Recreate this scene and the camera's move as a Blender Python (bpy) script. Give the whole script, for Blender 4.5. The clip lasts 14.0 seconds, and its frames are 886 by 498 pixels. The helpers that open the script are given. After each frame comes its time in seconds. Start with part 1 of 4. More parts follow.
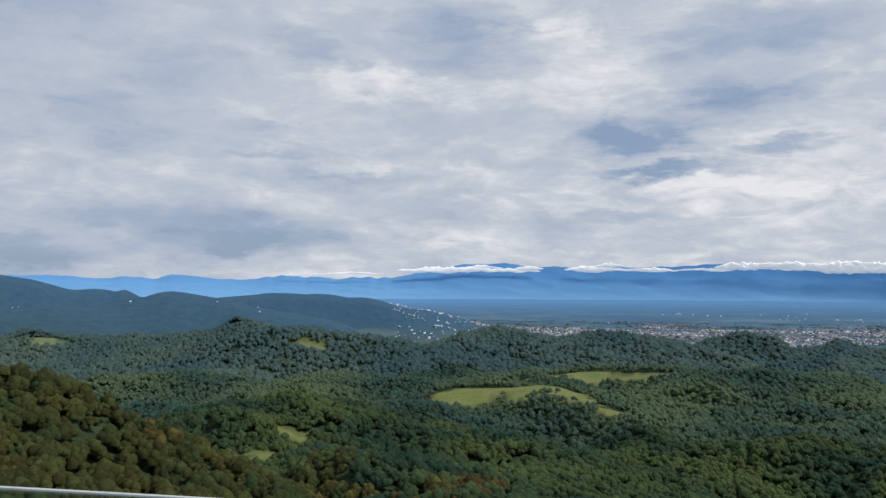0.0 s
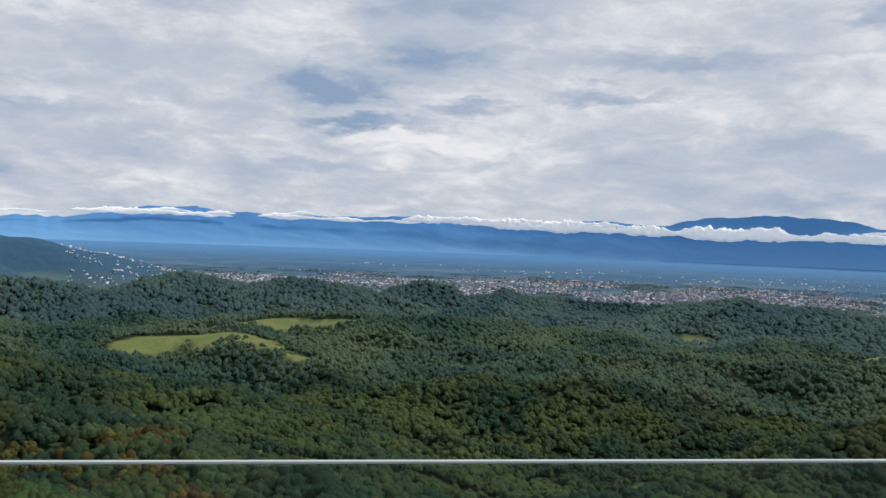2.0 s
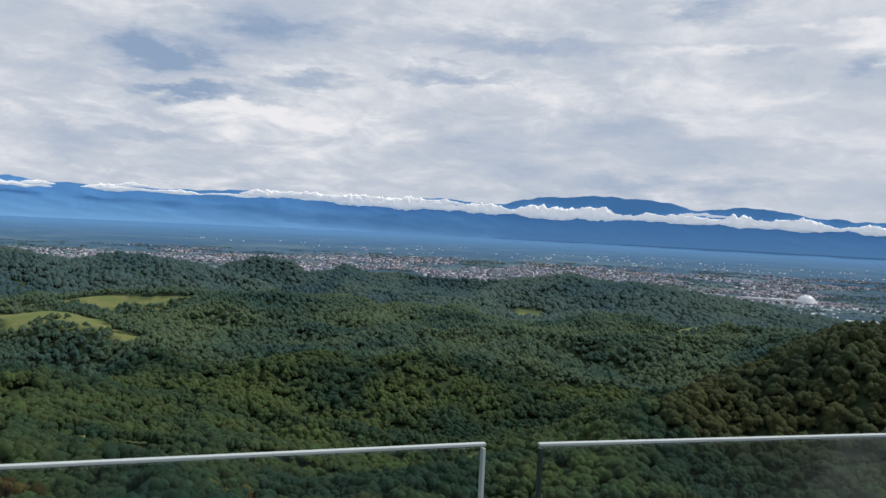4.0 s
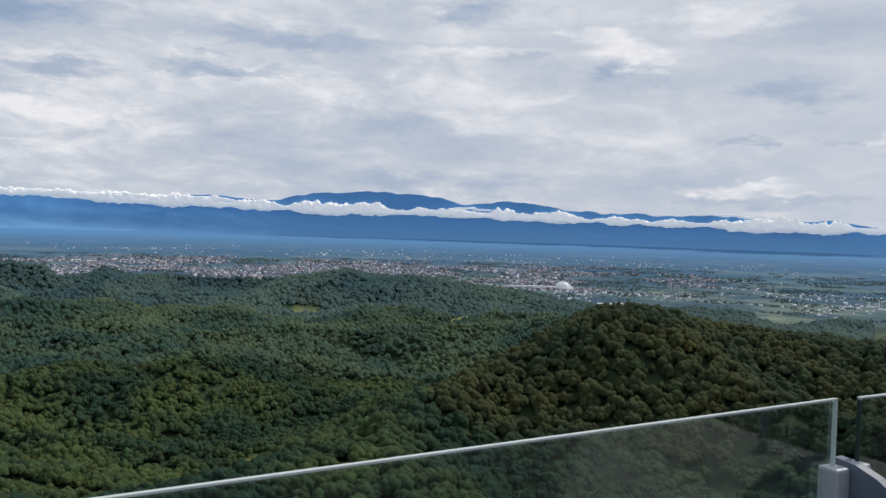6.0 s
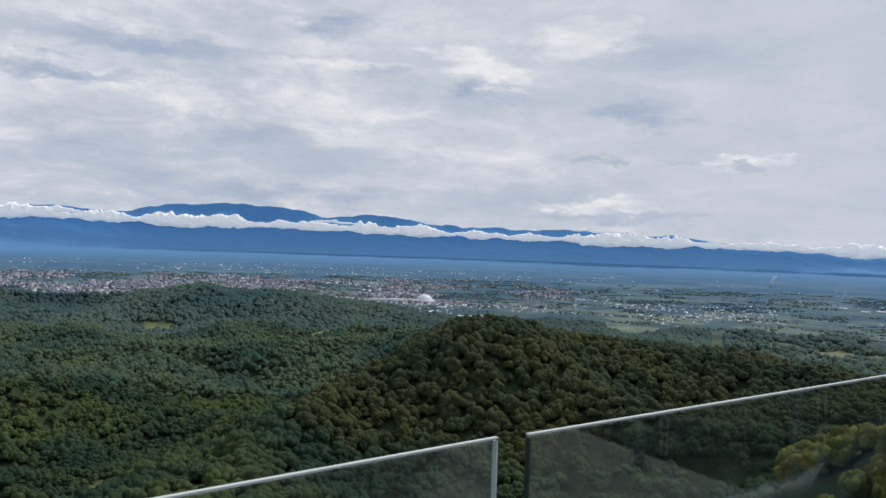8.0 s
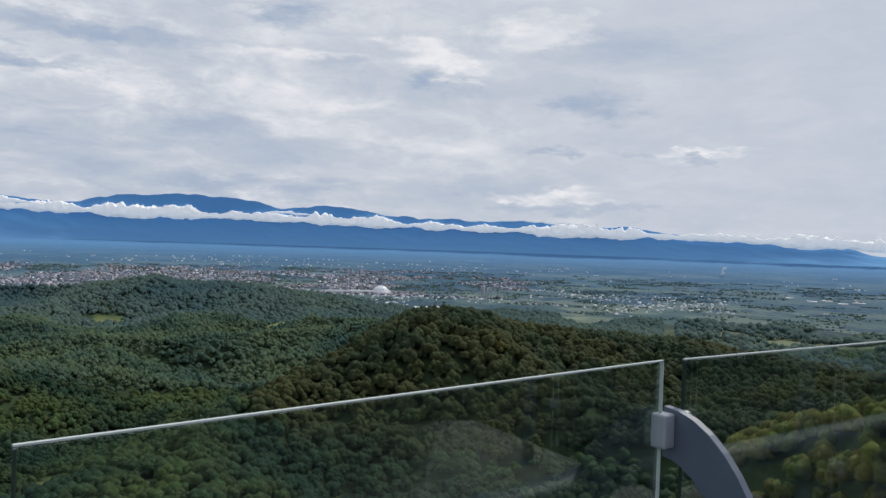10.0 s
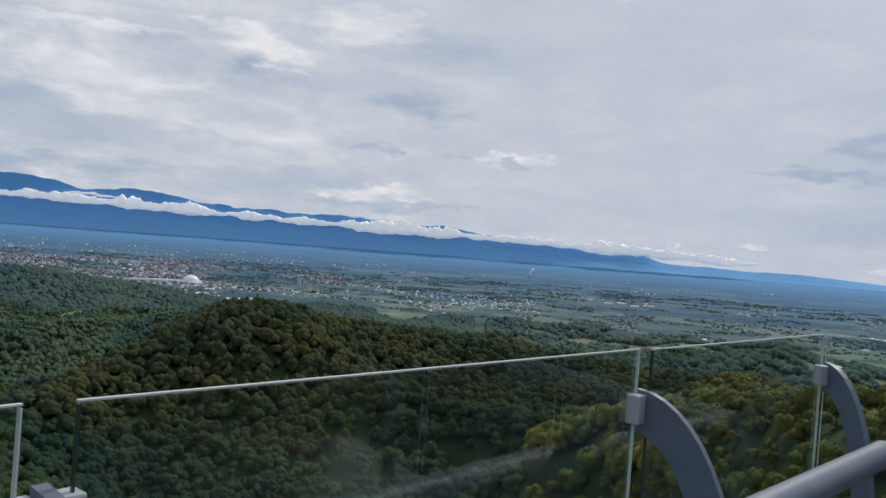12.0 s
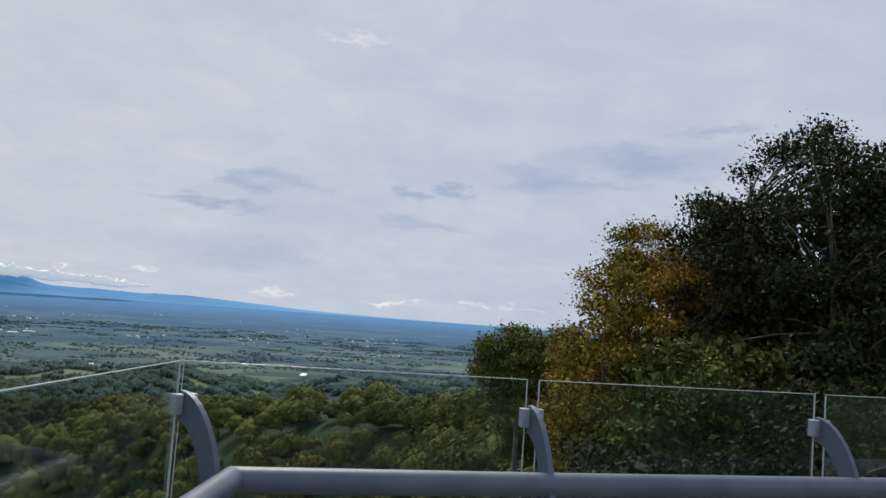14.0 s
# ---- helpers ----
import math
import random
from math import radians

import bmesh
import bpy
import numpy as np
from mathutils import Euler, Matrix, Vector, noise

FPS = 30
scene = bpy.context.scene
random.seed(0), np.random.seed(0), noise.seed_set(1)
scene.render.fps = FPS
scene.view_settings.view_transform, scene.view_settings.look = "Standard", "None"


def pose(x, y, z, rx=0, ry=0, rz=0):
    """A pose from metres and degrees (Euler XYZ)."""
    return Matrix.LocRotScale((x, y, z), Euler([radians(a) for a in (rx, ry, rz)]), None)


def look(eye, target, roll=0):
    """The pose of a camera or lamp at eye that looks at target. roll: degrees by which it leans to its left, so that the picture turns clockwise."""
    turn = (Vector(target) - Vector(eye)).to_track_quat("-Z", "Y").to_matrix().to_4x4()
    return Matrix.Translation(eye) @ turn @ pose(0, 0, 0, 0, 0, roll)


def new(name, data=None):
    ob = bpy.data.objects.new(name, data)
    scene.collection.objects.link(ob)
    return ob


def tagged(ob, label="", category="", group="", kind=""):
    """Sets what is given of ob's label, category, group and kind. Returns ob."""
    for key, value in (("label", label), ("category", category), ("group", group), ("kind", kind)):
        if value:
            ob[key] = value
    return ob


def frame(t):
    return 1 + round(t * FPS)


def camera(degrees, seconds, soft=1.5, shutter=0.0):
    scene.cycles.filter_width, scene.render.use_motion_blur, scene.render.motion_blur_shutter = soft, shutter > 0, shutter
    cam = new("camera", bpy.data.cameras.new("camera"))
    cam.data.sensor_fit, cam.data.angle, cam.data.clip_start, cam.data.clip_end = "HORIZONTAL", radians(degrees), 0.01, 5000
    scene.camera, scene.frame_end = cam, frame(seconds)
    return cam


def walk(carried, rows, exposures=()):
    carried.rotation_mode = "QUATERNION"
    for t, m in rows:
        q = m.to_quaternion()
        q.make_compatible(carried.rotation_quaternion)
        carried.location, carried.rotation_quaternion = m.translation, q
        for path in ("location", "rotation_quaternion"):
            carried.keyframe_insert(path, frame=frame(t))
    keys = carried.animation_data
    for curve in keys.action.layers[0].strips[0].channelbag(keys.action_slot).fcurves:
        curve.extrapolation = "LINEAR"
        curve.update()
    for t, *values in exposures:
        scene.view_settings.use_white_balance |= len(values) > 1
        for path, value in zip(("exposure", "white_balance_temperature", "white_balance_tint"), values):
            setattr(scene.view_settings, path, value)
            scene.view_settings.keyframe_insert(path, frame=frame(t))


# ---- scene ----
cam = camera(57.4, 14.0)
PATH = [
    (0.0, -0.400, 0.136, 1.531, 92.73, -0.24, 1.68),
    (0.5, -0.306, 0.214, 1.498, 91.29, -0.67, -9.02),
    (1.0, -0.216, 0.216, 1.490, 90.52, -0.93, -10.86),
    (1.5, -0.044, 0.073, 1.517, 89.80, -1.59, -14.48),
    (2.0, 0.048, 0.036, 1.528, 89.45, -2.13, -19.80),
    (2.5, 0.141, 0.122, 1.534, 89.08, -2.49, -24.90),
    (3.0, 0.278, 0.178, 1.495, 88.71, -2.82, -27.41),
    (3.2, 0.351, 0.162, 1.486, 88.45, -3.01, -27.86),
    (5.3, 0.658, -0.017, 1.539, 88.64, -2.44, -41.19),
    (5.5, 0.697, -0.024, 1.539, 88.69, -2.65, -43.20),
    (6.0, 0.801, -0.039, 1.542, 88.56, -1.81, -46.84),
    (6.5, 0.925, -0.079, 1.528, 88.49, -1.39, -49.57),
    (7.0, 1.100, -0.095, 1.521, 89.77, -1.63, -52.69),
    (7.2, 1.171, -0.101, 1.522, 90.04, -1.46, -56.23),
    (9.3, 1.369, -0.236, 1.535, 89.67, -2.49, -56.80),
    (9.5, 1.457, -0.310, 1.535, 89.72, -2.25, -57.56),
    (10.0, 1.680, -0.443, 1.523, 89.30, -1.95, -59.66),
    (10.5, 1.912, -0.473, 1.514, 89.20, -1.78, -61.80),
    (11.0, 2.171, -0.546, 1.509, 88.89, -1.68, -63.12),
    (11.5, 2.409, -0.650, 1.507, 88.66, -2.82, -63.85),
    (12.0, 2.581, -0.700, 1.506, 89.64, -4.46, -72.45),
    (12.5, 2.709, -0.761, 1.511, 91.57, -4.42, -83.10),
    (13.0, 2.826, -0.837, 1.519, 93.10, -5.39, -91.15),
    (13.5, 2.858, -0.830, 1.522, 94.29, -5.07, -103.64),
    (14.0, 2.841, -0.824, 1.523, 94.41, -4.25, -113.82),
]
walk(cam, [(t, pose(*p)) for t, *p in PATH], exposures=[(0.0, 0.0), (3.0, 0.06), (11.5, 0.06), (12.5, -0.12), (13.1, -0.18), (13.6, -0.06), (14.0, 0.08)])

# ---- sky, sun ----
SUN_AZ, SUN_EL = 104.0, 49.0          # degrees from +y towards +x, and up
EYE = Vector((1.2, -0.2, 1.52))      # middle of the walk: distances below are from here


def nodes_of(tree):
    tree.nodes.clear()

    def add(kind, links=(), **values):
        n = tree.nodes.new(kind)
        for key, value in values.items():
            setattr(n, key, value)
        for socket, source in dict(links).items():
            if isinstance(source, bpy.types.NodeSocket):
                tree.links.new(source, n.inputs[socket])
            else:
                n.inputs[socket].default_value = source
        return n
    return add


def make_sky():
    world = bpy.data.worlds.new("sky")
    scene.world = world
    world.use_nodes = True
    add = nodes_of(world.node_tree)
    sky = add("ShaderNodeTexSky", sky_type="NISHITA", sun_disc=False, sun_elevation=radians(SUN_EL), sun_rotation=radians(SUN_AZ))
    dirn = add("ShaderNodeTexCoord").outputs["Generated"]
    xyz = add("ShaderNodeSeparateXYZ", {0: dirn})
    x, y, z = xyz.outputs

    def m(op, a, b=0.0, c=0.0, clamp=False):
        return add("ShaderNodeMath", {0: a, 1: b, 2: c}, operation=op, use_clamp=clamp).outputs[0]

    def ramp(v, lo, hi, to_lo=0.0, to_hi=1.0):
        return add("ShaderNodeMapRange", {"Value": v, "From Min": lo, "From Max": hi, "To Min": to_lo, "To Max": to_hi}, interpolation_type="SMOOTHSTEP").outputs[0]

    def mixed(fac, a, b):
        n = add("ShaderNodeMix", {"Factor": fac}, data_type="RGBA")
        for k, v in ((6, a), (7, b)):
            if isinstance(v, tuple):
                n.inputs[k].default_value = (*v, 1)
            else:
                world.node_tree.links.new(v, n.inputs[k])
        return n.outputs[2]

    az = m("MULTIPLY", m("ARCTAN2", x, y), 57.2958)
    el = m("MULTIPLY", m("ARCSINE", z), 57.2958)
    # a cloud deck seen from below: the plane of the deck, in units of its height
    up = m("ADD", m("MAXIMUM", z, 0.0), 0.27)
    deck = add("ShaderNodeCombineXYZ", {0: m("DIVIDE", x, up), 1: m("DIVIDE", y, up), 2: 0.0}).outputs[0]
    big = add("ShaderNodeTexNoise", {"Vector": deck, "Scale": 1.5, "Detail": 8.0, "Roughness": 0.56, "Distortion": 0.35}).outputs[0]
    fine = add("ShaderNodeTexNoise", {"Vector": deck, "Scale": 5.2, "Detail": 8.0, "Roughness": 0.62, "Distortion": 0.5}).outputs[0]
    angles = add("ShaderNodeCombineXYZ", {0: az, 1: el, 2: 0.0}).outputs[0]
    warp = add("ShaderNodeTexNoise", {"Vector": add("ShaderNodeVectorMath", {0: angles, 1: (0.20, 0.60, 1.0)}, operation="MULTIPLY").outputs[0], "Scale": 1.0, "Detail": 6.0, "Roughness": 0.65}).outputs[1]
    shift = add("ShaderNodeVectorMath", {0: add("ShaderNodeVectorMath", {0: warp, 1: (0.5, 0.5, 0.5)}, operation="SUBTRACT").outputs[0], 1: (13.0, 4.2, 0.0)}, operation="MULTIPLY").outputs[0]
    bent = add("ShaderNodeVectorMath", {0: angles, 1: shift}, operation="ADD").outputs[0]

    def total(masses):
        """The summed cover of soft cloud masses: bearing, height and half-breadths in degrees, density."""
        acc = None
        for caz, cel, saz, sel, dense in masses:
            d = add("ShaderNodeVectorMath", {0: bent, 1: (1 / saz, 1 / sel, 0.0), 2: (-caz / saz, -cel / sel, 0.0)}, operation="MULTIPLY_ADD").outputs[0]
            one = ramp(add("ShaderNodeVectorMath", {0: d}, operation="LENGTH").outputs["Value"], 1.7, 0.05)
            acc = m("MULTIPLY", one, dense) if acc is None else m("MULTIPLY_ADD", one, dense, acc)
        return acc

    grey = total([(-27.6, 15.2, 10.0, 6.0, 0.25), (-0.3, 16.9, 4.4, 2.4, 0.95), (-9.6, 15.6, 2.4, 1.0, 0.8), (-12.3, 16.9, 1.6, 0.8, 0.5), (22.5, 16.9, 6.0, 1.8, 0.65), (15.8, 15.8, 2.4, 1.2, 0.6), (18.3, 12.4, 4.4, 1.2, 0.6), (12.0, 10.5, 4.4, 1.2, 0.9), (14.6, 8.2, 4.4, 0.48, 0.8), (22.4, 9.4, 3.2, 0.48, 0.5), (-7.5, 7.7, 6.0, 0.56, 0.6)])
    grey = m("ADD", grey, total([(-4.3, 6.0, 4.4, 0.88, 0.45), (-1.1, 11.1, 4.4, 1.2, 0.35), (-14.2, 10.8, 2.4, 0.4, 0.5), (-13.0, 9.1, 3.6, 0.4, 0.45), (-26.2, 11.8, 2.0, 0.6, 0.4), (-13.7, 3.8, 4.4, 1.4, 1.0), (-22.2, 5.1, 5.2, 1.2, 0.7), (-28.8, 2.0, 3.2, 1.6, 0.9), (-18.2, 3.2, 6.0, 1.0, 0.7), (11.9, 4.9, 3.2, 0.4, 0.4)]))
    grey = m("ADD", grey, total([(10.5, 10.5, 4.4, 1.12, 0.75), (12.8, 8.1, 4.4, 0.48, 0.65), (20.3, 12.8, 4.4, 1.12, 0.55), (35.3, 12.6, 6.8, 0.64, 0.8), (29.5, 10.3, 2.4, 0.56, 0.9), (33.5, 10.1, 4.8, 0.32, 0.5), (22.0, 9.3, 2.4, 0.4, 0.6), (43.2, 7.2, 3.2, 1.0, 0.6), (47.6, 6.0, 5.2, 1.2, 0.5), (43.4, 3.4, 3.6, 0.64, 0.7), (49.9, 2.9, 2.0, 0.72, 0.6), (9.6, 5.0, 4.8, 0.48, 0.35), (1.6, 6.6, 4.0, 0.6, 0.35), (48.1, 15.5, 2.4, 0.8, 0.5)]))
    grey = m("ADD", grey, total([(59.3, 10.9, 1.8, 0.64, 0.8), (67.2, 6.3, 1.0, 0.32, 0.7), (51.9, 11.8, 1.4, 0.4, 0.5), (70.6, 9.4, 2.8, 1.0, 0.4), (73.0, 5.9, 1.2, 0.28, 0.5), (77.5, 5.7, 1.2, 0.28, 0.5), (67.4, 2.3, 2.4, 0.36, 0.6), (72.0, 2.1, 2.0, 0.32, 0.5), (62.2, 3.8, 5.2, 0.56, 0.4), (73.5, 13.2, 6.0, 1.6, 0.25), (48.7, 15.1, 2.0, 0.72, 0.6)]))
    grey = m("ADD", grey, total([(101.0, 8.2, 2.2, 0.64, 0.8), (97.6, 6.2, 3.6, 0.28, 0.7), (110.4, 8.1, 1.1, 0.48, 0.7), (113.9, 8.5, 1.0, 0.48, 0.7), (112.0, 5.9, 2.0, 0.32, 0.4), (101.4, 3.9, 2.4, 0.8, 0.3), (72.8, 13.4, 3.6, 1.0, 0.3), (70.0, 9.2, 2.4, 0.72, 0.5)]))
    grey = m("ADD", grey, total([(127.5, 11.3, 5.2, 1.0, 0.8), (120.2, 9.7, 2.0, 0.8, 0.6), (123.8, 9.3, 2.4, 0.4, 0.5), (131.5, 13.5, 1.6, 0.48, 0.5), (99.7, 2.7, 3.2, 0.6, 0.25)]))
    white = total([(-6.7, 14.1, 4.4, 1.0, 0.5), (9.3, 14.0, 3.2, 1.6, 0.6), (10.8, 6.7, 12.0, 1.6, 0.45), (-1.9, 3.4, 2.4, 0.32, 0.4), (-28.6, 6.3, 2.4, 0.4, 0.4), (6.1, 17.5, 2.4, 1.6, 0.5), (-27.4, 8.5, 2.4, 0.48, 0.3)])
    white = m("ADD", white, total([(19.8, 6.3, 10.0, 1.4, 0.45), (33.6, 7.7, 3.6, 0.56, 0.5), (44.9, 10.6, 8.0, 2.4, 0.3), (13.4, 2.0, 10.0, 0.6, 0.3)]))
    white = m("ADD", white, total([(65.0, 14.5, 3.6, 0.88, 0.85), (57.4, 13.2, 2.0, 0.8, 0.8), (59.9, 12.4, 2.4, 0.48, 0.7), (61.2, 11.2, 1.0, 0.36, 0.8), (51.9, 12.2, 2.0, 0.28, 0.5), (66.6, 3.2, 2.8, 0.32, 1.0), (70.5, 2.66, 2.0, 0.24, 0.7), (77.8, 6.2, 2.4, 0.28, 0.5), (56.0, 7.6, 8.0, 2.4, 0.25), (43.5, 12.2, 4.8, 0.32, 0.4)]))
    white = m("ADD", white, total([(83.5, 18.2, 3.2, 0.4, 0.6), (73.6, 5.9, 2.8, 0.28, 0.45), (77.3, 6.2, 2.4, 0.28, 0.45)]))
    white = m("ADD", white, total([(106.1, 18.3, 1.2, 0.32, 0.5), (89.1, 1.0, 0.6, 0.16, 0.8), (93.4, 0.93, 1.2, 0.2, 0.9), (101.2, 0.76, 1.0, 0.2, 0.8), (108.8, 0.56, 1.2, 0.2, 0.8), (111.6, 0.57, 0.6, 0.16, 0.6), (118.8, 0.63, 0.8, 0.16, 0.8), (115.8, 0.6, 0.5, 0.16, 0.6)]))
    # broken deck towards the low azimuths, a smooth veil towards the high ones
    broken = ramp(az, 88.0, 30.0, 0.25, 1.0)
    streak = add("ShaderNodeTexNoise", {"Vector": add("ShaderNodeVectorMath", {0: bent, 1: (0.075, 0.46, 1.0)}, operation="MULTIPLY").outputs[0], "Scale": 1.0, "Detail": 9.0, "Roughness": 0.6}).outputs[0]
    texture = m("ADD", m("MULTIPLY", m("SUBTRACT", big, 0.5), 0.85), m("MULTIPLY", m("SUBTRACT", fine, 0.5), 0.85))
    texture = m("ADD", texture, m("MULTIPLY", m("SUBTRACT", streak, 0.5), 0.75))
    edge = m("ADD", 1.0, m("MULTIPLY", m("SUBTRACT", fine, 0.5), 2.2))
    light = m("ADD", m("MULTIPLY", texture, broken), ramp(az, -4.0, -30.0, 0.66, 0.50))
    light = m("SUBTRACT", light, m("MULTIPLY", m("MULTIPLY", grey, edge), 0.48))
    light = m("MULTIPLY_ADD", m("MULTIPLY", white, edge), 0.27, light, clamp=True)
    veil = mixed(ramp(az, 60.0, 125.0), (0.66, 0.68, 0.71), (0.565, 0.605, 0.69))
    cloud = mixed(light, (0.27, 0.36, 0.52), mixed(ramp(light, 0.55, 1.0), veil, (0.80, 0.80, 0.83)))
    air = add("ShaderNodeVectorMath", {0: sky.outputs[0], "Scale": 0.085}, operation="SCALE").outputs[0]
    cover = ramp(light, 0.0, 0.35, 0.82, 1.0)
    final = mixed(cover, air, cloud)
    below = ramp(el, -0.5, -3.0)
    final = mixed(below, final, (0.10, 0.16, 0.22))
    back = add("ShaderNodeBackground", {"Color": final, "Strength": 1.0})
    add("ShaderNodeOutputWorld", {"Surface": back.outputs[0]})


make_sky()
sun = new("sun", bpy.data.lights.new("sun", "SUN"))
sun.data.energy, sun.data.angle, sun.data.color = 2.65, radians(9), (1.0, 0.94, 0.85)
sun.matrix_world = look((0, 0, 100), (-math.sin(radians(SUN_AZ)) * math.cos(radians(SUN_EL)), -math.cos(radians(SUN_AZ)) * math.cos(radians(SUN_EL)), 100 - math.sin(radians(SUN_EL))))


# ---- materials ----
def material(name, base, rough=0.8, metal=0.0, vary=0.25, scale=3.0, bump=0.0, bump_scale=30.0, second=None, second_scale=0.3, island=0.0, coords="Object", spec=0.5):
    """A surface with variation at two scales and relief."""
    mat = bpy.data.materials.new(name)
    mat.use_nodes = True
    t = mat.node_tree
    add = nodes_of(t)
    pos = add("ShaderNodeTexCoord").outputs[coords]
    n1 = add("ShaderNodeTexNoise", {"Vector": pos, "Scale": scale, "Detail": 6.0, "Roughness": 0.6}).outputs[0]
    n2 = add("ShaderNodeTexNoise", {"Vector": pos, "Scale": second_scale, "Detail": 4.0}).outputs[0]
    mix = add("ShaderNodeMix", data_type="RGBA")
    mix.inputs[6].default_value = (*base, 1)
    mix.inputs[7].default_value = (*(second or base), 1)
    t.links.new(add("ShaderNodeMapRange", {"Value": n2, "From Min": 0.38, "From Max": 0.62}).outputs[0], mix.inputs[0])
    value = add("ShaderNodeMapRange", {"Value": n1, "From Min": 0.25, "From Max": 0.75, "To Min": 1 - vary, "To Max": 1 + vary}).outputs[0]
    if island:
        rnd = add("ShaderNodeNewGeometry").outputs["Random Per Island"]
        value = add("ShaderNodeMath", {0: value, 1: add("ShaderNodeMapRange", {"Value": rnd, "To Min": 1 - island, "To Max": 1 + island}).outputs[0]}, operation="MULTIPLY").outputs[0]
    hsv = add("ShaderNodeHueSaturation", {"Value": value, "Color": mix.outputs[2]})
    if island:
        t.links.new(add("ShaderNodeMapRange", {"Value": rnd, "To Min": 0.5 - island * 0.11, "To Max": 0.5 + island * 0.07}).outputs[0], hsv.inputs["Hue"])
    bsdf = add("ShaderNodeBsdfPrincipled", {"Base Color": hsv.outputs[0], "Roughness": rough, "Metallic": metal, "Specular IOR Level": spec})
    if bump:
        nb = add("ShaderNodeTexNoise", {"Vector": pos, "Scale": bump_scale, "Detail": 5.0, "Roughness": 0.65}).outputs[0]
        b = add("ShaderNodeBump", {"Height": nb, "Strength": min(1.0, bump), "Distance": 1.0 / bump_scale})
        t.links.new(b.outputs[0], bsdf.inputs["Normal"])
    add("ShaderNodeOutputMaterial", {"Surface": bsdf.outputs[0]})
    return mat


def glass_material():
    mat = bpy.data.materials.new("tinted_glass")
    mat.use_nodes = True
    add = nodes_of(mat.node_tree)
    pos = add("ShaderNodeTexCoord").outputs["Object"]
    clear = add("ShaderNodeBsdfTransparent", {"Color": (0.90, 0.945, 0.925, 1)})
    gloss = add("ShaderNodeBsdfGlossy", {"Color": (0.9, 0.95, 0.95, 1), "Roughness": 0.02})
    film = add("ShaderNodeBsdfDiffuse", {"Color": (0.62, 0.7, 0.7, 1)})
    smear = add("ShaderNodeTexNoise", {"Vector": add("ShaderNodeMapping", {"Vector": pos, "Rotation": (0.3, 0.5, 0.4), "Scale": (2.0, 2.0, 6.0)}).outputs[0], "Scale": 1.3, "Detail": 6.0, "Roughness": 0.6}).outputs[0]
    dirt = add("ShaderNodeMapRange", {"Value": smear, "From Min": 0.42, "From Max": 0.75, "To Min": 0.002, "To Max": 0.013}).outputs[0]
    fres = add("ShaderNodeFresnel", {"IOR": 1.45}).outputs[0]
    a = add("ShaderNodeMixShader", {0: dirt, 1: clear.outputs[0], 2: film.outputs[0]})
    b = add("ShaderNodeMixShader", {0: add("ShaderNodeMath", {0: fres, 1: 0.2}, operation="MULTIPLY").outputs[0], 1: a.outputs[0], 2: gloss.outputs[0]})
    add("ShaderNodeOutputMaterial", {"Surface": b.outputs[0]})
    return mat


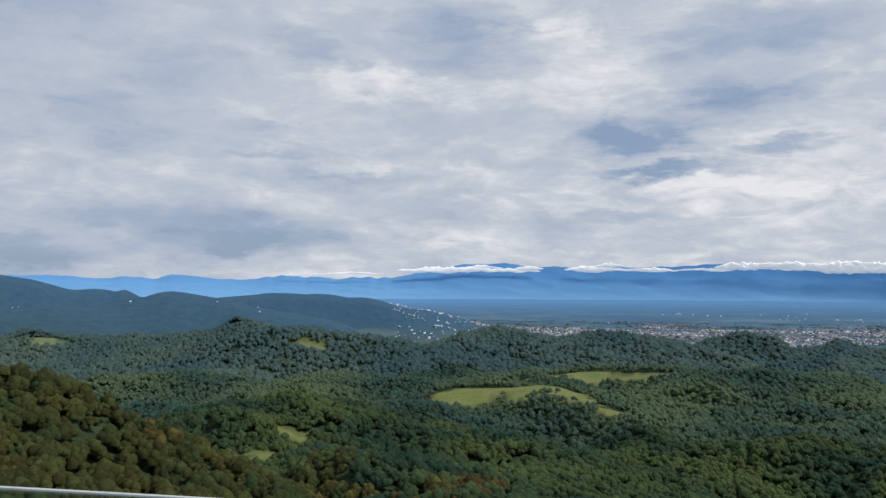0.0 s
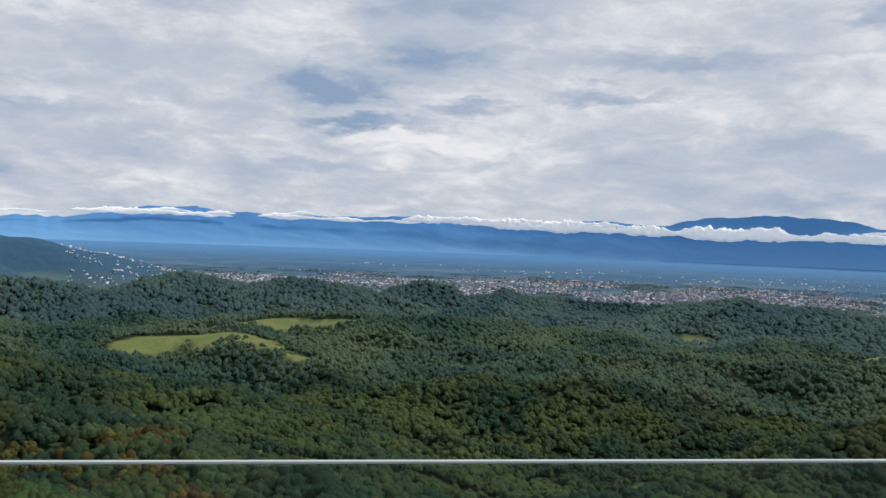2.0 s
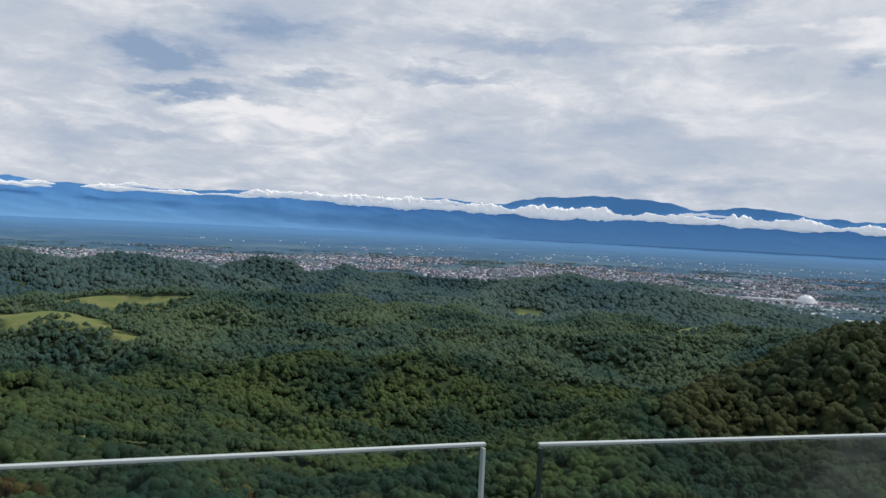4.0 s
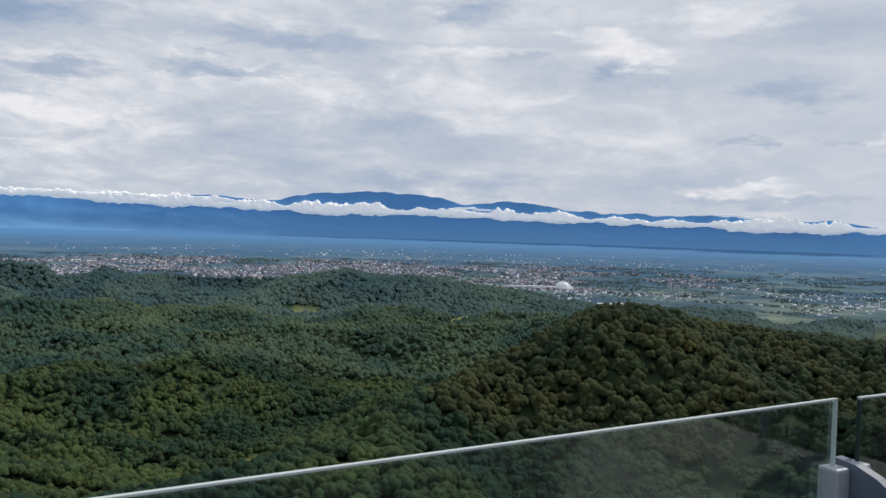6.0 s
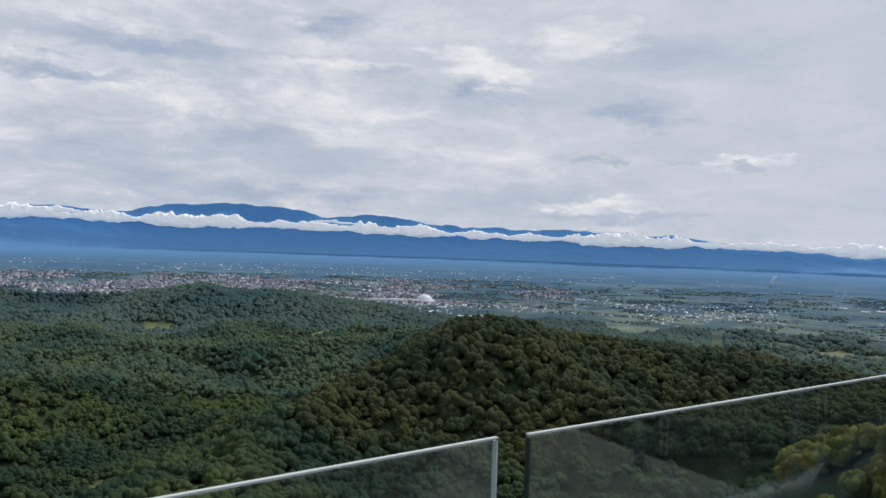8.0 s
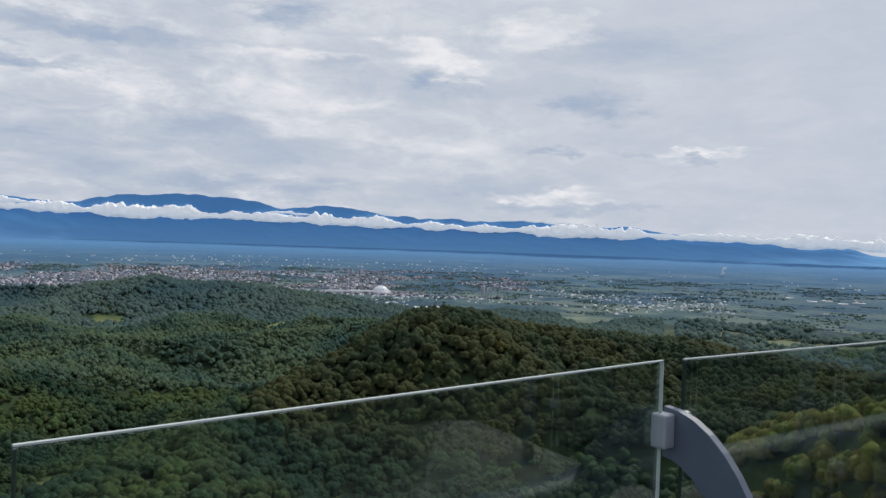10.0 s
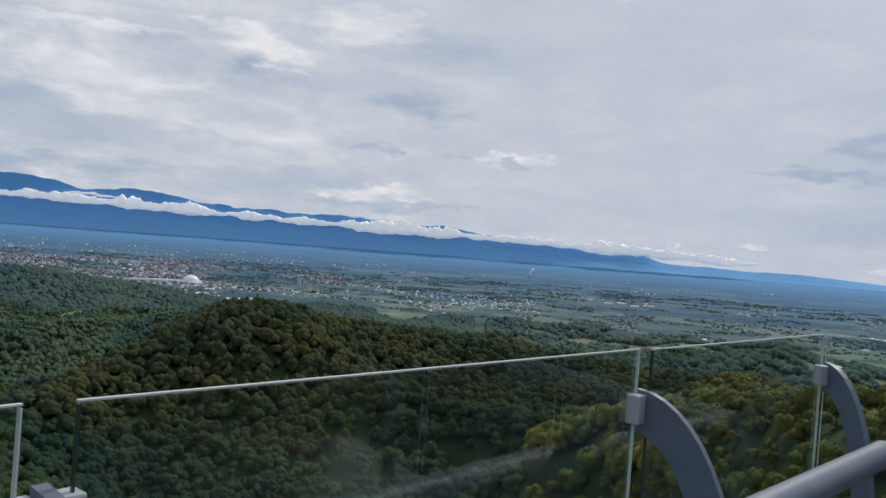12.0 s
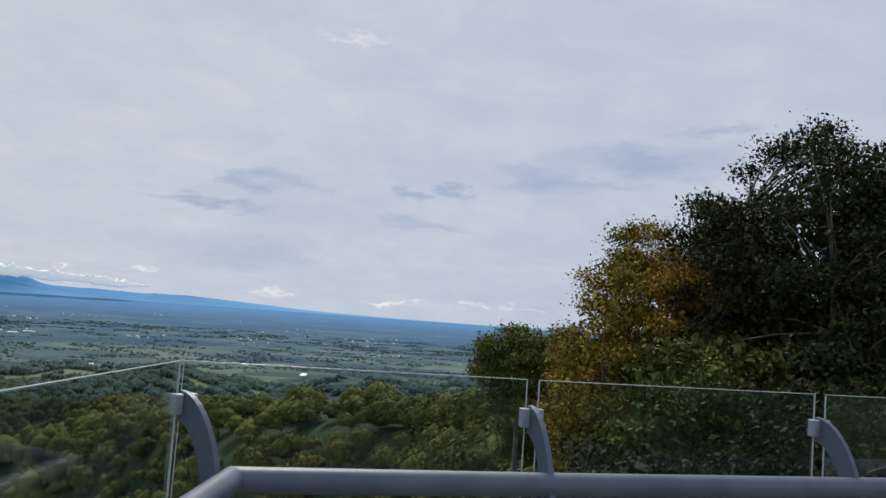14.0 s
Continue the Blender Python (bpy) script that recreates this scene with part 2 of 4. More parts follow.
def land_material():
    """Ground by its map coordinates before drawing in: woods, meadows, crops and bare strips; distance haze is mixed
    into the colour as blue.
    """
    mat = bpy.data.materials.new("land")
    mat.use_nodes = True
    t = mat.node_tree
    add = nodes_of(t)
    land = add("ShaderNodeAttribute", attribute_name="map").outputs["Vector"]
    field = add("ShaderNodeAttribute", attribute_name="meadow").outputs["Fac"]
    plain = add("ShaderNodeAttribute", attribute_name="lowland").outputs["Fac"]

    def m(op, a, b=0.0):
        return add("ShaderNodeMath", {0: a, 1: b}, operation=op).outputs[0]

    def mixed(fac, a, b):
        n = add("ShaderNodeMix", {"Factor": fac}, data_type="RGBA")
        for k, v in ((6, a), (7, b)):
            if isinstance(v, tuple):
                n.inputs[k].default_value = (*v, 1)
            else:
                t.links.new(v, n.inputs[k])
        return n.outputs[2]

    def ramp(v, lo, hi, a=0.0, b=1.0):
        return add("ShaderNodeMapRange", {"Value": v, "From Min": lo, "From Max": hi, "To Min": a, "To Max": b}).outputs[0]

    def noise_at(scale, detail=5.0):
        return add("ShaderNodeTexNoise", {"Vector": land, "Scale": scale, "Detail": detail, "Roughness": 0.6}).outputs[0]

    # map units: kilometres
    floor_col = mixed(ramp(noise_at(40.0), 0.35, 0.65), (0.024, 0.040, 0.020), (0.040, 0.062, 0.028))
    meadow = mixed(ramp(noise_at(25.0), 0.35, 0.65), (0.125, 0.160, 0.048), (0.20, 0.195, 0.078))
    meadow = mixed(ramp(noise_at(160.0), 0.4, 0.75), meadow, (0.10, 0.14, 0.04))
    cells = add("ShaderNodeTexVoronoi", {"Vector": land, "Scale": 2.4, "Randomness": 0.9})
    crop = mixed(add("ShaderNodeSeparateColor", {0: cells.outputs["Color"]}).outputs[0], (0.036, 0.064, 0.038), (0.165, 0.185, 0.105))
    wood = ramp(m("ADD", noise_at(0.8, 9.0), m("MULTIPLY", noise_at(7.0, 6.0), 0.5)), 0.69, 0.76)
    far = mixed(wood, mixed(ramp(noise_at(16.0, 6.0), 0.42, 0.62), (0.024, 0.040, 0.042), (0.050, 0.076, 0.060)), crop)
    far = mixed(ramp(noise_at(2.6, 8.0), 0.64, 0.70), far, (0.19, 0.23, 0.14))
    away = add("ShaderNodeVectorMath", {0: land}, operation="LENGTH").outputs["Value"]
    # far hill woods with haze blue put into their colour
    hazed_upland = mixed(ramp(noise_at(22.0, 9.0), 0.36, 0.64), (0.022, 0.054, 0.082), (0.042, 0.086, 0.104))
    floor_col = mixed(ramp(away, 2.7, 3.9), floor_col, hazed_upland)
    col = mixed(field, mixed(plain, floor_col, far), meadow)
    # blue haze blended into the base colour as distance grows
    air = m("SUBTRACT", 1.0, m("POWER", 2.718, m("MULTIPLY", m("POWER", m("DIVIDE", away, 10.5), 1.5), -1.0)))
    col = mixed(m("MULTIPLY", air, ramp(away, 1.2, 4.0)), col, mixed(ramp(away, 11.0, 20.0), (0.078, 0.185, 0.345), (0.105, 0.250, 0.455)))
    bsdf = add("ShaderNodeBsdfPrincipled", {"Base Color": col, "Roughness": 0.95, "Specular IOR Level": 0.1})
    bump = add("ShaderNodeBump", {"Height": noise_at(120.0), "Strength": 0.5, "Distance": 2.0})
    t.links.new(bump.outputs[0], bsdf.inputs["Normal"])
    add("ShaderNodeOutputMaterial", {"Surface": bsdf.outputs[0]})
    return mat


def range_material():
    """The far range with wooded folds; haze is painted in, pale at its foot, a deeper blue towards the crest."""
    mat = bpy.data.materials.new("haze_blue_range")
    mat.use_nodes = True
    t = mat.node_tree
    add = nodes_of(t)
    land = add("ShaderNodeAttribute", attribute_name="map").outputs["Vector"]
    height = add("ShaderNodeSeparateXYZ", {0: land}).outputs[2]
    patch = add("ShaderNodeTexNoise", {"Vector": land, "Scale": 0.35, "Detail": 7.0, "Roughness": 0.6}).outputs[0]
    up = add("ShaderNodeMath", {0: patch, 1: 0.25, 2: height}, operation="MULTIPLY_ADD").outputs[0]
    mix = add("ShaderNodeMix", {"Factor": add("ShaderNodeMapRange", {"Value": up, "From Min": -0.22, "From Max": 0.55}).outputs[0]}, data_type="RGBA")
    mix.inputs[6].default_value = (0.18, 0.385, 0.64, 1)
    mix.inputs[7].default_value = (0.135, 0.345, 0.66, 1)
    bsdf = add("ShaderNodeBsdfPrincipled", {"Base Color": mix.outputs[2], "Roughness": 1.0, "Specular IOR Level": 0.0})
    add("ShaderNodeOutputMaterial", {"Surface": bsdf.outputs[0]})
    return mat


M_LAND = land_material()
M_RANGE = range_material()
M_GLASS = glass_material()
# bright and dark copies of one edge: refracted light put into colour
M_EDGE = material("bright_polished_edge", (0.48, 0.53, 0.52), 0.25, vary=0.08, scale=20)
M_DARK_EDGE = material("dark_refraction_edge", (0.02, 0.04, 0.035), 0.2, vary=0.1, scale=20)
M_STEEL = material("grey_painted_steel", (0.078, 0.102, 0.145), 0.48, vary=0.07, scale=14, bump=0.08, bump_scale=90, second=(0.108, 0.130, 0.172), second_scale=5)
M_CLAMP = material("satin_clamp_metal", (0.34, 0.36, 0.40), 0.4, 0.3, vary=0.08, scale=30)
M_DECK = material("deck_concrete", (0.17, 0.165, 0.16), 0.85, vary=0.2, scale=6, bump=0.3, bump_scale=60, second=(0.14, 0.14, 0.135), second_scale=1.2)
# broad dark and light patches hold species tone, cloud shade and some haze
M_CANOPY = material("broadleaf_canopy", (0.019, 0.042, 0.027), 0.75, vary=0.45, scale=0.6, bump=1.0, bump_scale=1.6, second=(0.056, 0.082, 0.029), second_scale=0.010, island=0.24, spec=0.05)
# mid and far woods: distance haze put into bluer, paler greens
M_CANOPY_MID = material("hazed_hill_canopy", (0.032, 0.064, 0.052), 0.8, vary=0.35, scale=0.4, bump=0.8, bump_scale=0.8, second=(0.072, 0.106, 0.056), second_scale=0.005, island=0.22, spec=0.05)
M_CANOPY_FAR = material("hazed_ridge_canopy", (0.038, 0.072, 0.078), 0.85, vary=0.3, scale=0.2, second=(0.062, 0.096, 0.080), second_scale=0.003, island=0.2, spec=0.05)
M_CANOPY_WARM = material("yellowish_oak_canopy", (0.030, 0.044, 0.017), 0.75, vary=0.5, scale=0.7, bump=1.0, bump_scale=1.6, second=(0.056, 0.058, 0.018), second_scale=0.03, island=0.35, spec=0.05)
# cloud shade over the rounded hill is put into this darker colour
M_CANOPY_SHADED = material("shaded_oak_canopy", (0.024, 0.040, 0.022), 0.8, vary=0.4, scale=0.5, bump=0.8, bump_scale=1.2, second=(0.048, 0.056, 0.022), second_scale=0.012, island=0.25, spec=0.05)
M_CANOPY_SLOPE = material("light_slope_canopy", (0.082, 0.106, 0.028), 0.7, vary=0.5, scale=1.4, bump=1.0, bump_scale=2.5, second=(0.140, 0.132, 0.032), second_scale=0.05, island=0.30, spec=0.05)
M_AUTUMN = material("turning_canopy", (0.078, 0.060, 0.020), 0.75, vary=0.5, scale=0.9, bump=1.0, bump_scale=1.6, second=(0.060, 0.066, 0.020), second_scale=0.09, island=0.4, spec=0.05)
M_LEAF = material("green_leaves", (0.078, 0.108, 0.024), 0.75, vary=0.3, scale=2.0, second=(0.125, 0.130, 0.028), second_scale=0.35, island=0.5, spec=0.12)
# darker oak and shrub green, with backlit shade partly put into it
M_LEAF_DARK = material("shaded_dark_leaves", (0.024, 0.034, 0.012), 0.75, vary=0.3, scale=2.0, second=(0.034, 0.040, 0.013), second_scale=0.3, island=0.5, spec=0.12)
M_LEAF_GOLD = material("yellowing_leaves", (0.34, 0.215, 0.030), 0.75, vary=0.35, scale=2.0, second=(0.17, 0.165, 0.030), second_scale=0.45, island=0.5, spec=0.12)
M_BARK = material("pale_bark", (0.20, 0.18, 0.155), 0.9, vary=0.4, scale=5, bump=0.6, bump_scale=18, second=(0.12, 0.105, 0.09), second_scale=1.3)
# town walls: bluish grey with the distance haze mixed in
M_WALLS = material("hazed_house_walls", (0.19, 0.215, 0.275), 0.85, vary=0.1, scale=0.05, second=(0.24, 0.22, 0.24), second_scale=0.01, island=0.7)
M_WALLS_WHITE = material("white_house_walls", (0.66, 0.67, 0.70), 0.85, vary=0.1, scale=0.05, island=0.3)
M_BLOCK = material("apartment_render", (0.58, 0.59, 0.62), 0.85, vary=0.12, scale=0.05)
M_WINDOW = material("dark_window", (0.19, 0.21, 0.25), 0.4)
M_WHITE = material("white_shell", (0.80, 0.82, 0.83), 0.35, vary=0.05, scale=0.05)
M_LATTICE = material("galvanised_lattice", (0.13, 0.15, 0.16), 0.6, 0.3)
M_CLOUD = material("glowing_low_cloud", (0.92, 0.92, 0.92), 1.0, vary=0.03, scale=0.02, spec=0.0)
# faint glow added to whiten the backlit cloud; it is no light source
cloud_bsdf = next(n for n in M_CLOUD.node_tree.nodes if n.type == "BSDF_PRINCIPLED")
cloud_bsdf.inputs["Emission Color"].default_value = (1.0, 0.98, 0.96, 1)
cloud_bsdf.inputs["Emission Strength"].default_value = 0.20
M_SMOKE = material("white_smoke", (0.75, 0.80, 0.85), 1.0, vary=0.05, scale=0.05, spec=0.0)


def mesh_object(name, verts, faces, mat, smooth=False, parent=None):
    me = bpy.data.meshes.new(name)
    if isinstance(verts, np.ndarray):
        n = faces.shape[1]
        me.vertices.add(len(verts))
        me.vertices.foreach_set("co", verts.astype(np.float32).ravel())
        me.loops.add(faces.size)
        me.loops.foreach_set("vertex_index", faces.astype(np.int32).ravel())
        me.polygons.add(len(faces))
        me.polygons.foreach_set("loop_start", np.arange(0, faces.size, n, dtype=np.int32))
        me.update(calc_edges=True)
    else:
        me.from_pydata(verts, [], faces)
    me.materials.append(mat)
    if smooth:
        me.polygons.foreach_set("use_smooth", np.ones(len(me.polygons), dtype=bool))
    me.validate()
    ob = new(name, me)
    ob.parent = parent
    return ob


def part(name, bm, mat, parent, label=""):
    me = bpy.data.meshes.new(name)
    bmesh.ops.recalc_face_normals(bm, faces=bm.faces)
    bm.to_mesh(me)
    bm.free()
    me.materials.append(mat)
    ob = new(name, me)
    ob.parent = parent
    return tagged(ob, label)


# ---- the land: a height for every place ----
def value_noise(x, y, seed):
    xi, yi = np.floor(x).astype(np.int64), np.floor(y).astype(np.int64)
    u, v = x - xi, y - yi
    u, v = u * u * (3 - 2 * u), v * v * (3 - 2 * v)

    def corner(a, b):
        h = (a * 374761393 + b * 668265263 + seed * 974634619) & 0xFFFFFFFF
        h = ((h ^ (h >> 13)) * 1274126177) & 0xFFFFFFFF
        return ((h ^ (h >> 16)) & 0xFFFF) / 65535.0 * 2 - 1
    lo = corner(xi, yi) * (1 - u) + corner(xi + 1, yi) * u
    hi = corner(xi, yi + 1) * (1 - u) + corner(xi + 1, yi + 1) * u
    return lo * (1 - v) + hi * v


def fbm(x, y, seed, octaves=4):
    total, amp = 0.0, 1.0
    for k in range(octaves):
        total = total + amp * value_noise(x * 2 ** k + 17.3 * k, y * 2 ** k - 9.1 * k, seed + k)
        amp *= 0.5
    return total


BASE_R = np.array([1, 10, 20, 40, 60, 150, 300, 500, 700, 1000, 1500, 2200, 2800, 3500, 4200, 90000])
BASE_H = np.array([-11, -13, -18, -29, -38, -76, -126, -156, -172, -188, -202, -222, -255, -328, -352, -352])
LOG_R = np.linspace(0, math.log(90000), 700)
table = np.interp(LOG_R, np.log(BASE_R), BASE_H)
kernel = np.exp(-0.5 * (np.arange(-24, 25) / 9.0) ** 2)
TABLE = np.convolve(np.pad(table, 24, "edge"), kernel / kernel.sum(), "valid")
RIDGE_AZ = np.arange(-60, 260, 0.1)
RIDGES = []


def ridge(points, front, back, fade=120.0, trees=8.0):
    """A crest line: bearing, distance and height of its tree tops against the eye; how far it slopes to either side and at its ends."""
    a, d, h = (np.array(c, float) for c in zip(*points))
    soft = np.exp(-0.5 * (np.arange(-12, 13) / 4.0) ** 2)
    D, H = (np.convolve(np.pad(np.interp(RIDGE_AZ, a, c), 12, "edge"), soft / soft.sum(), "valid") for c in (d, h - trees))
    past = np.maximum(np.maximum(a[0] - RIDGE_AZ, RIDGE_AZ - a[-1]), 0) * np.pi / 180 * D
    RIDGES.append((D, H, np.exp(-0.5 * (past / fade) ** 2), front, back))


# the wooded spur, the shelf with the small meadow, the bright ridge running down to the valley
ridge([(-44, 430, -20), (-30.2, 420, -31), (-26.7, 420, -39), (-23.7, 430, -52), (-20.5, 430, -67), (-17.2, 420, -79), (-13.9, 400, -88), (-10.4, 380, -97), (-4, 350, -112)], 150, 75, 60)
ridge([(-19.1, 740, -110), (-16.9, 740, -103), (-14.6, 720, -110)], 45, 60, 30)
ridge([(-15.1, 850, -116), (-12, 900, -117), (-8.1, 950, -127), (-4.2, 950, -143), (0.2, 910, -154), (5, 900, -165), (9.2, 880, -170), (16, 820, -176), (19.1, 780, -178), (22, 700, -176)], 190, 90, 90)
ridge([(-15, 640, -126), (-12.5, 650, -128), (-8, 600, -128), (-2, 560, -130), (4, 540, -138), (10, 540, -148)], 130, 70, 60, 2.0)
# the plateau with its dry meadows
ridge([(-10.5, 1500, -172), (-5, 1500, -166), (-1, 1480, -168), (2.9, 1500, -160), (8.8, 1640, -150), (13.4, 1640, -155), (17.2, 1640, -160), (21.9, 1600, -157), (25.1, 1550, -161), (27.2, 1450, -172), (28.6, 1350, -184)], 170, 150, 50)
ridge([(-1.5, 1330, -164), (1.4, 1320, -164), (6.9, 1260, -162), (10.7, 1160, -174)], 110, 120, 60, 1.0)
# the middle ridge
ridge([(-21, 2100, -190), (-18.8, 2100, -150), (-15.9, 2100, -116), (-13.6, 2100, -98), (-10.5, 2150, -110), (-7.4, 2150, -122), (-4.2, 2150, -140), (-2.8, 2150, -176)], 190, 240, 50)
ridge([(-3.6, 2200, -192), (-1, 2200, -144), (1, 2250, -124), (2.4, 2250, -110), (4.5, 2250, -126), (6.5, 2250, -150), (8.4, 2250, -124), (10.4, 2250, -118), (12.6, 2250, -132), (15.2, 2250, -148), (18, 2250, -172)], 200, 240, 60)
ridge([(16.4, 2700, -160), (18.4, 2700, -124), (20.3, 2700, -146)], 170, 200, 60)
# the long wooded back and the step in front of it
ridge([(22, 2950, -196), (28.2, 2900, -184), (32.2, 2750, -176), (35.9, 2620, -168), (40.5, 2600, -154), (44.3, 2600, -163), (48, 2520, -170), (51.6, 2470, -184), (55.7, 2400, -217), (59, 2380, -240)], 330, 260, 120)
ridge([(31, 1550, -196), (34.8, 1550, -193), (38.3, 1530, -191), (42.1, 1500, -184), (47.6, 1450, -170), (52, 1400, -158), (56.5, 1350, -142), (60, 1300, -142)], 210, 190, 110)
# the dark rounded hill, its toe towards the valley and its back towards the slope under the look-out
ridge([(41, 500, -122), (45, 540, -106), (48.7, 590, -97), (52.6, 640, -90), (54.9, 680, -80), (57.2, 705, -71), (59.5, 720, -67), (61.8, 730, -69), (64.2, 740, -75), (68, 750, -81), (72.2, 760, -86.5), (76, 760, -88.5), (80, 750, -90), (84, 720, -90), (88, 650, -86), (92, 520, -66), (96.3, 440, -56)], 135, 110, 50)
ridge([(83, 340, -66), (87.7, 300, -45), (92.3, 260, -35), (97.9, 212, -27), (104, 190, -24), (110.9, 150, -17.5), (116, 105, -13), (125, 60, -9), (140, 45, -6)], 60, 60, 30, 5.0)
ridge([(190, 130, 5), (215, 130, 12), (240, 130, 5)], 45, 60, 50)
# the western upland and the hills behind it, which the land colour hazes blue
ridge([(-44, 3300, -170), (-35, 3200, -178), (-28.4, 3100, -180), (-23.8, 2950, -186), (-19, 2950, -160), (-15.1, 2900, -140), (-11, 2900, -152), (-6, 2950, -182)], 330, 700, 150)
ridge([(-44, 3900, -110), (-30.3, 4000, -95), (-25.2, 4100, -84), (-22.8, 4200, -48), (-20.3, 4300, -12), (-18.5, 4300, -34), (-16.7, 4300, -56), (-14.8, 4200, -90), (-12.1, 4150, -116), (-9, 4100, -150)], 420, 420, 160)
ridge([(-44, 5200, 120), (-30.4, 5200, 76), (-29.1, 5200, 54), (-27.5, 5200, 30), (-26.3, 5200, 0), (-25, 5200, 22), (-23.8, 5200, 13), (-22.1, 5000, -29), (-19, 5000, -60)], 420, 500, 160)
ridge([(-18, 5600, -80), (-14.8, 5600, -46), (-12.9, 5600, -34), (-10.6, 5600, -49), (-8.2, 5600, -75), (-7, 5600, -67), (-5, 5600, -101), (-3.4, 5600, -140), (-1, 5600, -197), (2, 5600, -270)], 480, 420, 200)


def base_height(x, y):
    return np.interp(np.log(np.maximum(np.hypot(x, y), 1)), LOG_R, TABLE)


def ground_height(x, y):
    """Height against the eye at a map place (metres) before drawing in: a falling floor, crest lines set to fit the
    camera's view, gullies and knolls.
    """
    r = np.hypot(x, y)
    bearing = np.degrees(np.arctan2(x, y))
    bearing = np.where(bearing < -60, bearing + 360, bearing)
    floor = base_height(x, y)
    far = np.clip(r / 900, 0.05, 1.6)
    wobble = 34 * far * fbm(x / (260 * far + 40), y / (260 * far + 40), 13, 3)
    i = np.clip((bearing + 60) * 10, 0, len(RIDGE_AZ) - 1)
    heap, near = np.zeros_like(r), np.zeros_like(r)
    for D, H, ends, front, back in RIDGES:
        d, top, end = np.interp(i, np.arange(len(RIDGE_AZ)), D), np.interp(i, np.arange(len(RIDGE_AZ)), H), np.interp(i, np.arange(len(RIDGE_AZ)), ends)
        u = r - d
        slack = np.clip(np.abs(u) / front - 0.25, 0, 1)
        u = u + wobble * slack
        shape = np.exp(-0.5 * (u / np.where(u < 0, np.minimum(front, 0.3 * d), back)) ** 2)
        crest = np.interp(np.log(np.maximum(d, 1)), LOG_R, TABLE)
        rise = np.maximum(top - crest, 0) * shape * end
        heap = heap + rise ** 4
        near = np.maximum(near, np.exp(-0.5 * (u / 50) ** 2) * end)
    rough = np.clip(r / 500, 0.02, 1.0) * np.clip((6400 - r) / 900, 0.0, 1.0) * (np.clip((3600 - r) / 600, 0, 1) + np.clip(heap ** 0.25 / 120, 0, 1) * (r > 3000))
    scale = 1 + np.clip((r - 1500) / 3000, 0, 1)
    cuts = 9 * fbm(x / (120 * scale), y / (120 * scale), 3) - 54 * np.abs(fbm(x / (330 * scale), y / (330 * scale), 11, 3)) + 19
    return floor + heap ** 0.25 + rough * cuts * (1 - 0.8 * near)


def drawn_in(points):
    """Far places drawn in towards the eye along the line of sight, so that the whole land fits within five kilometres."""
    d = np.maximum(np.hypot(points[:, 0], points[:, 1]), 1e-6)
    far = np.maximum(d - 2000, 0)
    k = np.where(d > 2000, (2000 + 2850 * far / (far + 2850)) / d, 1.0)
    return points * k[:, None] + np.array(EYE)


MEADOWS = [(-13.4, 655, 28, 58), (-12.2, 735, 16, 22), (-22, 2200, 75, 120), (-16.2, 1700, 50, 30), (1.4, 1330, 95, 62), (5.2, 1290, 90, 70), (8.3, 1210, 58, 46), (10.4, 1130, 38, 36),
           (8.4, 1580, 70, 50), (13.5, 1560, 115, 52), (16.2, 1530, 40, 26), (6.3, 560, 22, 18), (10.4, 540, 15, 9), (34.9, 665, 30, 75), (40.3, 700, 24, 26)]
MEADOWS += [(50.2, 1650, 75, 60), (29.5, 2320, 40, 60), (-28, 2900, 60, 70), (-11, 2050, 50, 30), (72, 6500, 650, 150), (83.1, 3300, 180, 70), (90.5, 3300, 220, 80), (37, 2000, 60, 30)]


def meadow_at(x, y):
    out = np.zeros_like(x)
    wob = 0.55 * fbm(x / 40, y / 40, 41)
    for az, dist, a, b in MEADOWS:
        s, c = math.sin(radians(az)), math.cos(radians(az))
        u, v = (x - dist * s) * c - (y - dist * c) * s, (x - dist * s) * s + (y - dist * c) * c
        out = np.maximum(out, np.clip((1.0 - np.hypot(u / a, v / b) + wob) * 4 + 0.5, 0, 1))
    return out


def build_ground():
    bearing = np.radians(np.concatenate([np.arange(-42, 150, 0.42), np.arange(150, 318, 4.0)]))
    r = np.concatenate([[0.0], np.geomspace(4, 26000, 260)])
    A, R = np.meshgrid(bearing, r, indexing="ij")
    x, y = (R * np.sin(A)).ravel(), (R * np.cos(A)).ravel()
    h = ground_height(x, y)
    n, k = A.shape
    idx = np.arange(n * k).reshape(n, k)
    nxt = np.roll(idx, -1, 0)
    faces = np.stack([idx[:, :-1], nxt[:, :-1], nxt[:, 1:], idx[:, 1:]], -1).reshape(-1, 4)
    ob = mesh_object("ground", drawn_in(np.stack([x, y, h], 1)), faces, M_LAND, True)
    me = ob.data
    me.attributes.new("map", "FLOAT_VECTOR", "POINT").data.foreach_set("vector", (np.stack([x, y, 0 * x], 1) / 1000).astype(np.float32).ravel())
    me.attributes.new("meadow", "FLOAT", "POINT").data.foreach_set("value", meadow_at(x, y).astype(np.float32))
    east = np.clip((np.degrees(np.arctan2(x, y)) - 72) / 8, 0, 1) * (x > 0)
    low = np.clip((np.hypot(x, y) - 2500) / 900, 0, 1) * np.clip((-h - 230) / 70, 0, 1)
    low = np.maximum(low, east * np.clip((np.hypot(x, y) - 1100) / 500, 0, 1))
    me.attributes.new("lowland", "FLOAT", "POINT").data.foreach_set("value", low.astype(np.float32))
    tagged(ob, "wooded hills and a wide lowland of fields", "ground", kind="structure")


build_ground()

